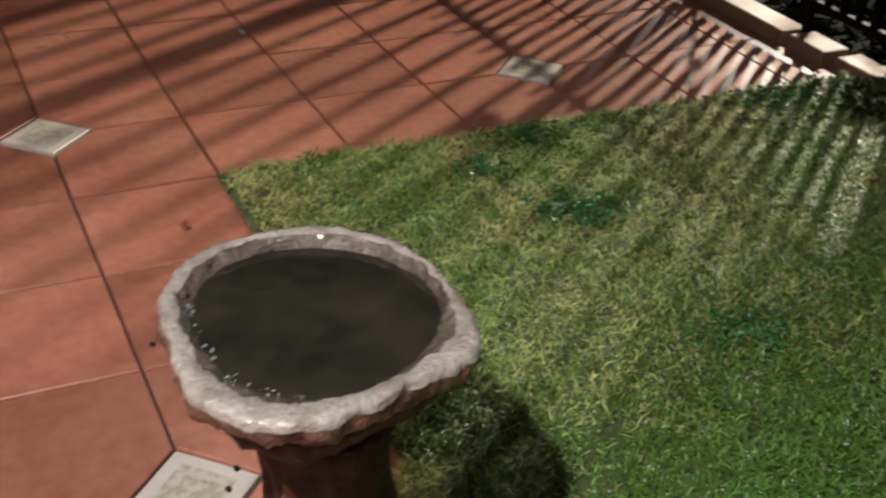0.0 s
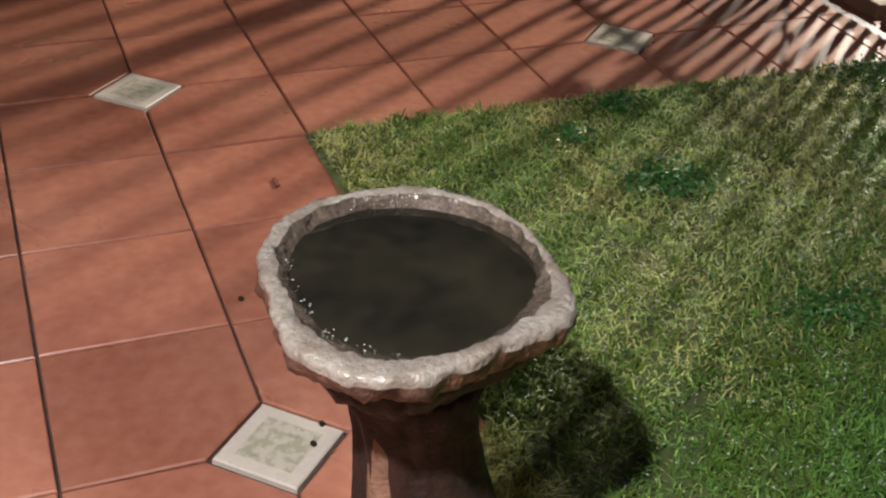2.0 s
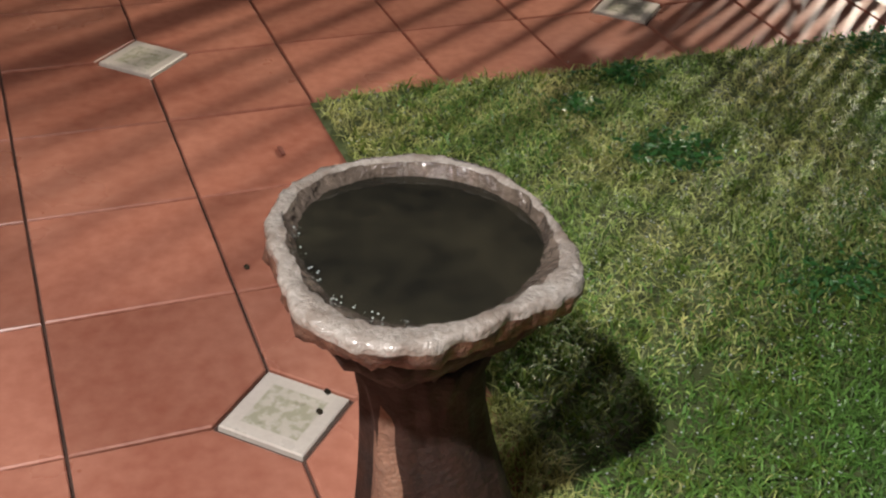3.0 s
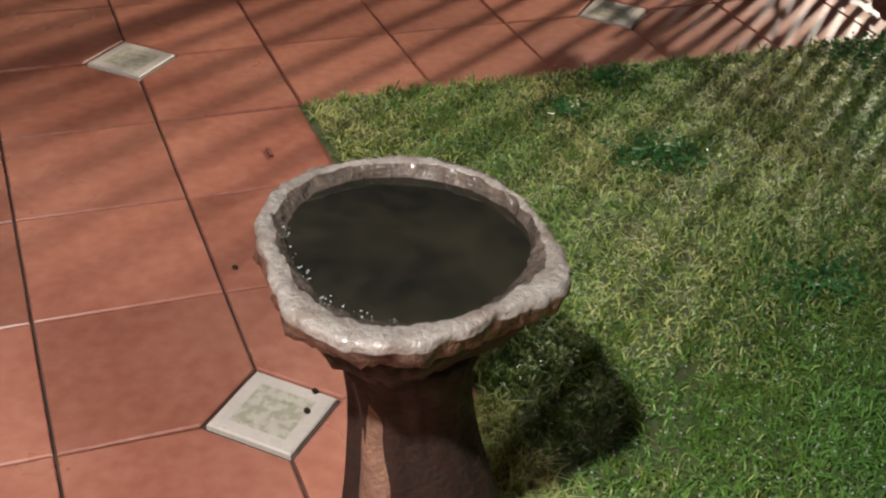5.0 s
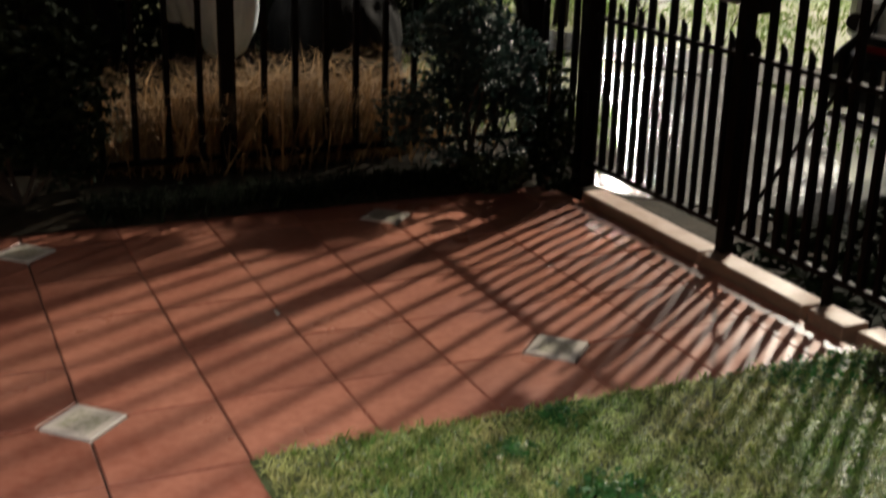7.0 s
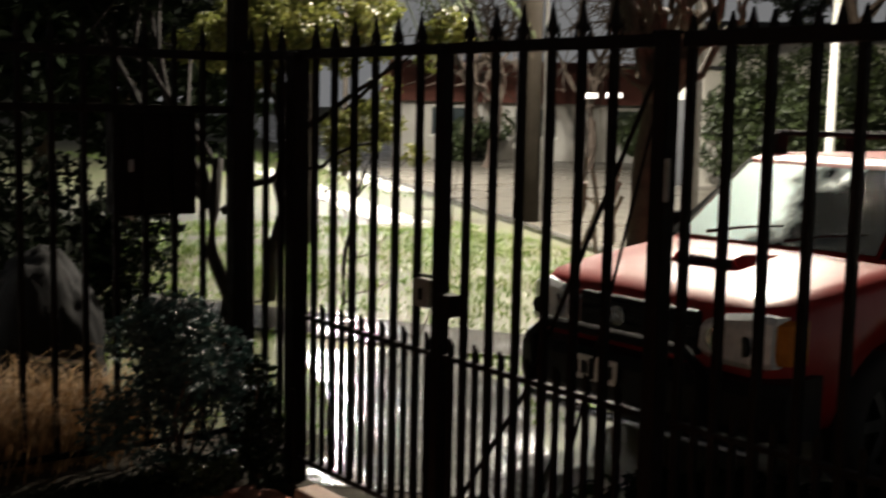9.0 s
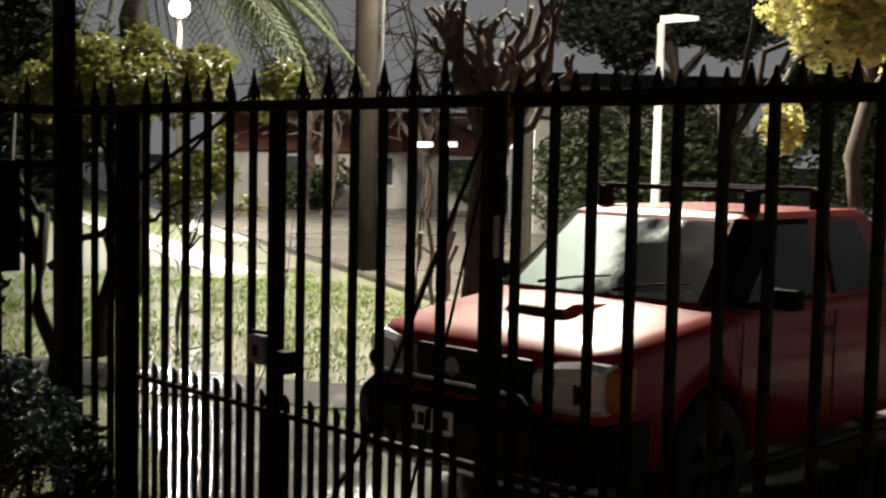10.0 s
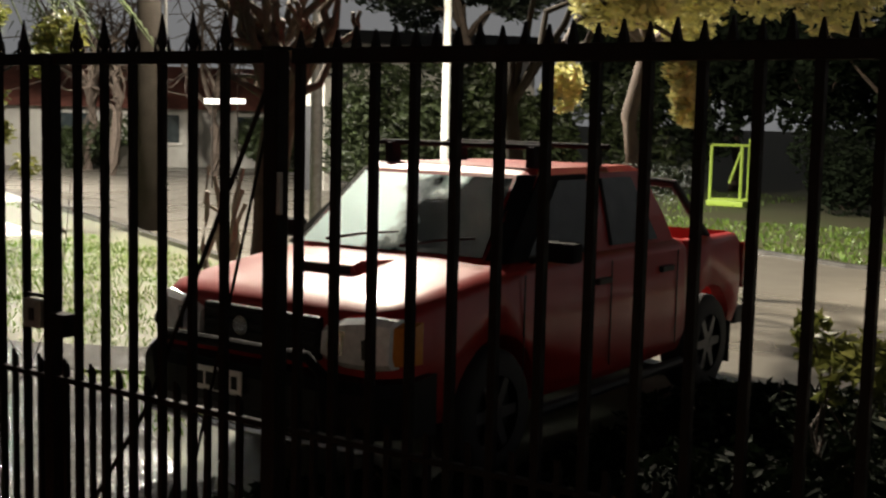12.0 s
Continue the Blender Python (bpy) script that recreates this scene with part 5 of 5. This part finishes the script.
single("broken_pipe", tube(bmesh.new(), [(1.50, 3.70, 0.43), (1.85, 3.74, 0.35)], 0.016, 8), M_STEEL, "short pale pipe lying on the tarpaulin", "pipe")
# Near-black shrub and hedge added to darken the view past the side fence.
bush("shrub", "near-black shrub added to darken the view beyond the side fence", (2.75, 6.4, STREET_Z), (2.75, 6.4, 0.7), (0.5, 0.25, 0.32), 26, 0.2, 0.36, 5000, 0.05, L_DARK)

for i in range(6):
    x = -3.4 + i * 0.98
    bush("hedge_shrub", "near-black hedge shrub added to darken the view behind the side fence", (x, 5.3, STREET_Z), (x, 5.3, 1.0), (0.3, 0.18, 0.5), 24, 0.3, 0.5, 4200, 0.06, L_DARK, "dark hedge behind the side fence")

# a lower neighbour fence along the verge
low = thing("low_fence", "low dark fence of thin bars beyond the corner", "fence", place=(3.0, 8.5, STREET_Z))
for z in (0.2, 1.15):
    part("rail", boxed(-2.0, 3.6, 8.48, 8.52, z - 0.015, z + 0.015), M_IRON, low)
me_thin = bar_mesh("thin_bar", STREET_Z, 1.3, 0.016, "cone")
for k in range(52):
    placed("bar", me_thin, low, -2.0 + k * 0.11, 8.5)

# ---- across the road ----
house = thing("house", "low grey-walled house with a red tiled roof across the road", "house", place=(31, 30, STREET_Z))
ax = Vector((0.74, -0.67, 0))
ay = Vector((0.67, 0.74, 0))


def slab(bm, o, u0, u1, v0, v1, z0, z1):
    o = Vector(o)
    loft(bm, [[o + ax * u + ay * v + Vector((0, 0, z)) for u, v in ((u0, v0), (u1, v0), (u1, v1), (u0, v1))] for z in (z0, z1)])
    return bm


O1 = (25.5, 34.5, STREET_Z)
part("wall", slab(bmesh.new(), O1, 0, 11.5, 0, 6, 0, 2.2), M_GREYW, house, "grey painted wall")
bm = bmesh.new()
o = Vector(O1)
loft(bm, [[o + ax * u + ay * -0.5 + Vector((0, 0, 2.12)), o + ax * u + ay * 3 + Vector((0, 0, 3.75)), o + ax * u + ay * 6.5 + Vector((0, 0, 2.12))] for u in (-0.5, 12)])
part("roof", bm, M_BRICK, house, "red-brown tiled roof")
for u in (1.5, 4.6, 8.2):
    w = part("window", slab(bmesh.new(), O1, u, u + 1.5, -0.06, 0.02, 0.9, 1.9), M_GLASS, house, "dark window")
    part("window_sill", slab(bmesh.new(), O1, u - 0.1, u + 1.6, -0.14, -0.0, 0.82, 0.9), M_WHITEW, w)
house = thing("house", "white-walled house with a flat dark roof across the road", "house", place=(37, 23, STREET_Z))
O2 = (33.2, 27.4, STREET_Z)
part("wall", slab(bmesh.new(), O2, -0.3, 9, 0, 6, 0, 4.7), M_WHITEW, house, "white painted wall")
part("roof", slab(bmesh.new(), O2, -0.8, 9.8, -0.9, 6.5, 4.7, 5.15), M_ROOF, house)
for u in (0.3, 3.2, 6.2):
    w = part("window", slab(bmesh.new(), O2, u, u + 1.5, -0.06, 0.02, 1.2, 2.5), M_GLASS, house, "dark window")
    part("window_sill", slab(bmesh.new(), O2, u - 0.1, u + 1.6, -0.14, 0.0, 1.1, 1.2), M_WHITEW, w)
# garden hedges and shrubs before the houses
for i in (0, 3, 5, 6):
    p = Vector((26.5, 31.0, STREET_Z)) + ax * (i * 2.1)
    bush("hedge_shrub", "rounded garden hedge shrub across the road", tuple(p), (p.x, p.y, 0.75), (0.6, 0.6, 0.3), 16, 0.4, 0.7, 4000, 0.11, L_HEDGE, "hedge across the road")
for p in ((25.5, 17.5), (28.5, 14.8), (27.0, 16.0), (31.0, 12.5)):
    bush("hedge_shrub", "tall dark garden shrub across the road", (p[0], p[1], STREET_Z), (p[0], p[1], 1.7), (0.8, 0.8, 0.7), 22, 0.5, 0.9, 7000, 0.12, L_HEDGE, "hedge across the road")
# Near-black shrubs and trees added as fill for the unlit background.
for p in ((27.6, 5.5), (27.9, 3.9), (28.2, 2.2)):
    bush("hedge_shrub", "near-black shrub added to fill the unlit park background", (p[0], p[1], STREET_Z), (p[0], p[1], 0.85), (0.35, 0.5, 0.3), 18, 0.4, 0.65, 3600, 0.1, L_DARK, "dark park shrubs")
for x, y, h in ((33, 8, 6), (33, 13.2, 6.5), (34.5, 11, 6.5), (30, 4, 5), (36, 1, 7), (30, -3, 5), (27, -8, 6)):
    tree("tree", "near-black tree added to fill the unlit park background", (x, y, STREET_Z), (x, y, h * 0.4), 0.2, (x, y, h * 0.62), (1.8, 1.8, h * 0.16), 24, 0.8, 1.5, 5000, 0.2, L_DARK, M_BARK, "dark park trees", 5)
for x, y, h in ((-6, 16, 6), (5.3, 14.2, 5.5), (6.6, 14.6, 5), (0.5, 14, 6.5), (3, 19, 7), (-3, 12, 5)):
    tree("tree", "near-black tree added to fill the unlit view beyond the side fence", (x, y, STREET_Z), (x, y, h * 0.4), 0.2, (x, y, h * 0.6), (1.5, 1.5, h * 0.16), 24, 0.7, 1.3, 5000, 0.18, L_DARK, M_BARK, "dark garden trees", 5)
# lime-green outdoor exercise frame
gym = thing("exercise_frame", "lime-green outdoor exercise frame in the park", "exercise equipment", place=(28.00, 8.55, STREET_Z))
P0, P1 = Vector((27.82, 8.97, 0)), Vector((28.17, 8.12, 0))
for p, zt in ((P0, 1.45), (P1, 1.62), (P0.lerp(P1, 0.8), 1.45)):
    part("upright", tube(bmesh.new(), [p + Vector((0, 0, STREET_Z)), p + Vector((0, 0, zt))], 0.04, 10), M_GYM, gym)
for z in (0.1, 1.44):
    part("cross_tube", tube(bmesh.new(), [P0 + Vector((0, 0, z)), P1 + Vector((0, 0, z))], 0.035, 10), M_GYM, gym)
part("swing_arm", tube(bmesh.new(), [P0.lerp(P1, 0.8) + Vector((0, 0, 1.4)), P0.lerp(P1, 0.5) + Vector((0, 0, 0.5))], 0.03, 10), M_GYM, gym)
part("foot_plate", boxed(27.72, 28.27, 8.07, 9.02, -0.06, 0.08, 0.02), M_GYM, gym)

# pale gable block and small glowing panels, placed to fit the camera's view
gable = thing("garage", "narrow white wall block, placed and sized to fit the view of a far gable", "building", place=(24.16, 18.59, STREET_Z))
gx, gy, gz = 24.16, 18.59, 2.52
part("wall", boxed(gx - 0.35, gx + 0.35, gy - 0.45, gy + 0.45, STREET_Z, gz + 0.45, 0.02), M_WHITEW, gable)
part("garage_door", boxed(gx - 0.40, gx - 0.352, gy - 0.40, gy + 0.40, STREET_Z, gz - 0.35, 0.01), M_ROOF, gable, "dark garage door")
part("roof", boxed(gx - 0.45, gx + 0.45, gy - 0.55, gy + 0.55, gz + 0.45, gz + 0.53, 0.02), M_ROOF, gable)
# Glowing panels on added posts stand in for far lit windows.
M_WLAMP = glow("lit_window_panel_glow", (1.0, 0.95, 0.85), 1.6)
for p in ((22.21, 20.66, 2.24), (22.67, 20.20, 2.26)):
    wl_ = thing("lit_window_panel", "small glowing panel on an added post, standing in for a far lit window", "lamp", "lamps on the far house", place=(p[0], p[1], STREET_Z))
    part("post", boxed(p[0] - 0.015, p[0] + 0.015, p[1] - 0.015, p[1] + 0.015, STREET_Z, p[2] - 0.08, 0.005), M_NIGHT, wl_)
    part("diffuser", boxed(p[0] - 0.15, p[0] + 0.15, p[1] - 0.17, p[1] + 0.17, p[2] - 0.08, p[2] + 0.06, 0.03), M_WLAMP, wl_)

# ---- grass ----
n = 95000
xy = np.stack([rng.uniform(0.0, 2.16, n), -rng.uniform(0.0, 1.0, n) ** 1.0 * 2.6 - 0.005], 1)
lush = np.array([noise.noise((x * 1.6, y * 1.6, 5.0)) for x, y in xy])
keep = rng.uniform(0, 1, n) < 0.72 + 0.35 * lush
xy, lush = xy[keep], lush[keep]
green = np.clip((-0.75 - xy[:, 1]) / 0.7, 0, 1) * np.clip((1.75 - xy[:, 0]) / 0.6, 0, 1) + 0.9 * lush
rich = rng.uniform(0, 1, len(xy)) < 0.78 * green
pos = np.concatenate([xy, np.full((len(xy), 1), 0.002)], 1)
v, f = blades(pos[rich], 0.036 * (1 + 0.5 * lush[rich]), 0.0030, 1.4)
raw("lush_grass", v, f, L_LUSH, None, "lusher dark green wet grass round the birdbath", "grass", "stuff")
pos, lush = pos[~rich], lush[~rich]
v, f = blades(pos, 0.031 * (1 + 0.5 * lush), 0.0026, 1.5)
raw("lawn_grass", v, f, L_LAWN, None, "short wet green and yellowish lawn grass", "grass", "stuff")
n = 26000
xy = np.stack([rng.uniform(0.0, 2.16, n), rng.uniform(-5.35, -2.6, n)], 1)
v, f = blades(np.concatenate([xy, np.full((n, 1), 0.002)], 1), 0.034, 0.003, 1.5)
raw("lawn_grass_back", v, f, L_LAWN, None, "short wet lawn grass behind the camera", "grass", "stuff")
for x, y, r, c in ((0.8, -0.54, 0.05, 420), (0.88, -0.1, 0.04, 260), (0.84, -1.16, 0.05, 300), (1.86, -0.12, 0.1, 700), (0.66, -0.24, 0.03, 160)):
    q = np.stack([rng.normal(size=c) * r * 1.3 + x, rng.normal(size=c) * r + y, rng.uniform(0.012, 0.04, c)], 1)
    q = q[(q[:, 0] > 0.01) & (q[:, 0] < 2.15) & (q[:, 1] < -0.01)]
    v, f = leaves(q, 0.012, 0.35)
    raw("clover_patch", v, f, L_CLOVER, None, "dark green clover patch in the lawn", "plants", "stuff")
n = 4800
q = np.stack([rng.uniform(0.0, 2.16, n), -rng.uniform(0, 2.6, n), rng.uniform(0.018, 0.034, n)], 1)
v, f = drops(q, 0.0021)
raw("lawn_glints", v, f, M_DROP, None, "pale specks standing in for glints of raindrops on the lawn", "drops", "stuff")
n = 900
xy = np.stack([rng.uniform(0.02, 2.1, n), -rng.uniform(0, 2.6, n)], 1)
c = np.repeat(xy, 14, 0) + rng.normal(size=(n * 14, 2)) * 0.012
c = c[(c[:, 0] > -0.01) & (c[:, 1] < 0.006)]
v, f = blades(np.concatenate([c, np.full((len(c), 1), 0.002)], 1), 0.046, 0.0026, 1.1)
raw("lawn_tufts", v, f, L_VERGE, None, "taller wet green grass tufts in the lawn", "grass", "stuff")
n = 5200
xy = np.stack([-0.17 * rng.uniform(0, 1, n) ** 1.4 + 0.01, rng.uniform(-2.6, -1.3, n)], 1)
xy = xy[(np.hypot(xy[:, 0] - BX, xy[:, 1] - BY) > 0.13) & (xy[:, 0] > -0.17 * np.clip((-1.28 - xy[:, 1]) / 0.12, 0, 1))]
v, f = blades(np.concatenate([xy, np.full((len(xy), 1), -0.002)], 1), 0.045, 0.0024, 1.2)
raw("lawn_fringe", v, f, L_LAWN, None, "overgrown wet lawn edge creeping round the birdbath", "grass", "stuff")
n = 90000
xy = np.stack([2.4 + 9.5 * rng.uniform(0, 1, n) ** 0.8, rng.uniform(-3.5, 15, n)], 1)
ok = (xy[:, 0] < 7.5 + np.maximum(0, xy[:, 1]) * 0.36) & ~((xy[:, 0] > 3.8) & (xy[:, 0] < 8.6) & (xy[:, 1] > 0.45) & (xy[:, 1] < 2.4))


def off_line(xy, line, half):
    """True for points farther than half from a line of points."""
    far_ = np.ones(len(xy), bool)
    for p, q in zip(line, line[1:]):
        p, q = np.array(p), np.array(q)
        t_ = np.clip(((xy - p) @ (q - p)) / ((q - p) @ (q - p)), 0, 1)
        far_ &= np.linalg.norm(xy - p - t_[:, None] * (q - p), axis=1) > half
    return far_


ok &= (xy[:, 1] > 2.5) | (xy[:, 0] > 8)
ok &= off_line(xy, GATE_LINE, 0.62) & off_line(xy, WALK_LINE, 0.48) & off_line(xy, PARK_LINE, 0.85)
patch = np.array([noise.noise((x * 0.9, y * 0.9, 2.0)) for x, y in xy])
ok &= rng.uniform(0, 1, len(xy)) < 0.66 + 1.3 * patch
xy = xy[ok]
v, f = blades(np.concatenate([xy, np.full((len(xy), 1), STREET_Z)], 1), 0.075, 0.006, 1.1)
raw("verge_grass", v, f, L_VERGE, None, "rough wet grass on the street verge", "grass", "stuff")
# Near-black leaves carry the shade on the ground beside the truck.
n = 15000
xy = np.stack([rng.uniform(2.32, 7.6, n), rng.uniform(-3.6, 1.0, n)], 1)
p3 = np.concatenate([xy, rng.uniform(-0.06, 0.16, (n, 1)) * (0.5 + 0.5 * np.sin(xy[:, :1] * 2.1 + xy[:, 1:] * 1.7)) + 0.02], 1)
p3 = p3[~((p3[:, 0] > 4.3) & (p3[:, 1] > 0.35))]
v, f = leaves(p3, 0.06, 0.6)
raw("ground_cover", v, f, L_DARK, None, "near-black leaves standing in for the shaded ground beside the truck", "plants", "stuff")
n = 14000
xy = np.concatenate([np.stack([rng.uniform(14.2, 34, n), rng.uniform(8, 40, n)], 1), np.stack([rng.uniform(16, 23.5, n // 2), rng.uniform(-3, 8, n // 2)], 1)])
nx_ = np.interp(xy[:, 1], [5.5, 14.5, 36], [9.6, 13.6, 23])
ox_ = np.interp(xy[:, 1], [-12, 2.2, 11, 24, 46], [15.2, 16.7, 21.5, 29.5, 43])
xy = xy[((xy[:, 0] > ox_ + 0.3) | (xy[:, 0] < nx_ - 0.3))]
v, f = blades(np.concatenate([xy, np.full((len(xy), 1), STREET_Z)], 1), 0.12, 0.014, 1.0)
raw("far_grass", v, f, L_VERGE, None, "lit grass across the road", "grass", "stuff")

# small litter on the terrace
for x, y, a in ((-0.16, -0.24, 0.5), (0.36, 1.02, 1.2)):
    single("fallen_petal", boxed(x - 0.006, x + 0.006, y - 0.022, y + 0.022, 0.001, 0.006, 0.002), M_RUST if y < 0 else M_WPOLE, "small fallen petal on the wet tiles", "petal", "litter")
for x, y in ((-0.2, -0.86), (-0.26, -0.93), (-0.29, -0.83), (-0.36, -0.72), (-0.31, -1.17), (-0.34, -1.22)):
    bm = bmesh.new()
    bmesh.ops.create_icosphere(bm, subdivisions=1, radius=0.007)
    for v_ in bm.verts:
        v_.co = Vector((x + v_.co.x, y + v_.co.y * 1.5, 0.003 + v_.co.z * 0.5))
    single("soil_crumb", bm, M_SOIL, "dark soil crumb on the tiles", "crumb", "litter")

# ---- terrace tiles ----
floor = thing("terrace_floor", "wet square terracotta floor tiles with small white ornamental inserts", "floor", kind="structure")
CUT, GAP = 0.128, 0.0035
cache = {}


def tile_mesh(corners, x0, x1, y0, y1):
    key = (corners, round(x0, 3), round(x1, 3), round(y0, 3), round(y1, 3))
    if key in cache:
        return cache[key]
    pts = []
    for (x, y, dx, dy), cut in zip(((x0, y0, 1, 0), (x1, y0, 0, 1), (x1, y1, -1, 0), (x0, y1, 0, -1)), corners):
        if cut:
            c = CUT + GAP
            sx, sy = (1 if x == x0 else -1), (1 if y == y0 else -1)
            a, b = (x + sx * c, y), (x, y + sy * c)
            pts += [b, a] if (dx, dy) in ((1, 0), (-1, 0)) else [a, b]
        else:
            pts.append((x, y))
    cache[key] = finish("floor_tile", prism(bmesh.new(), pts, -0.02, 0.0, 0.003), M_TILE)
    return cache[key]


def is_insert(i, j):
    return i % 4 == 0 and (j - 1) % 4 == 0


for i in range(-8, 7):
    for j in range(-13, 6):
        x0, x1 = -0.4 + i * PITCH_X, -0.4 + (i + 1) * PITCH_X
        y0, y1 = j * PITCH_Y, (j + 1) * PITCH_Y
        if i >= 1 and j < 0:
            continue
        if x0 > 2.1 or x1 < -3.4:
            continue
        hx, hy = PITCH_X / 2 - GAP, PITCH_Y / 2 - GAP
        xe = min(x1, 2.13)
        ye = min(y1, 2.22)
        cx, cy = (x0 + x1) / 2, (y0 + y1) / 2
        me = tile_mesh((is_insert(i, j), is_insert(i + 1, j), is_insert(i + 1, j + 1), is_insert(i, j + 1)), -hx, hx - (x1 - xe), -hy, hy - (y1 - ye))
        ob = placed("floor_tile", me, floor, cx, cy, 0.0015 * float(rng.normal()))
        ob.rotation_euler = (0.002 * float(rng.normal()), 0.002 * float(rng.normal()), 0)
bm = prism(bmesh.new(), [(CUT - 0.004, 0), (0, CUT - 0.004), (-CUT + 0.004, 0), (0, -CUT + 0.004)], -0.02, 0.001, 0.003)
me_d = finish("ornamental_tile", bm, M_DECO)
for i in range(-8, 7):
    for j in range(-13, 7):
        if is_insert(i, j) and not (i > 1 and j < 0):
            placed("ornamental_tile", me_d, floor, -0.4 + i * PITCH_X, j * PITCH_Y, 0.001)
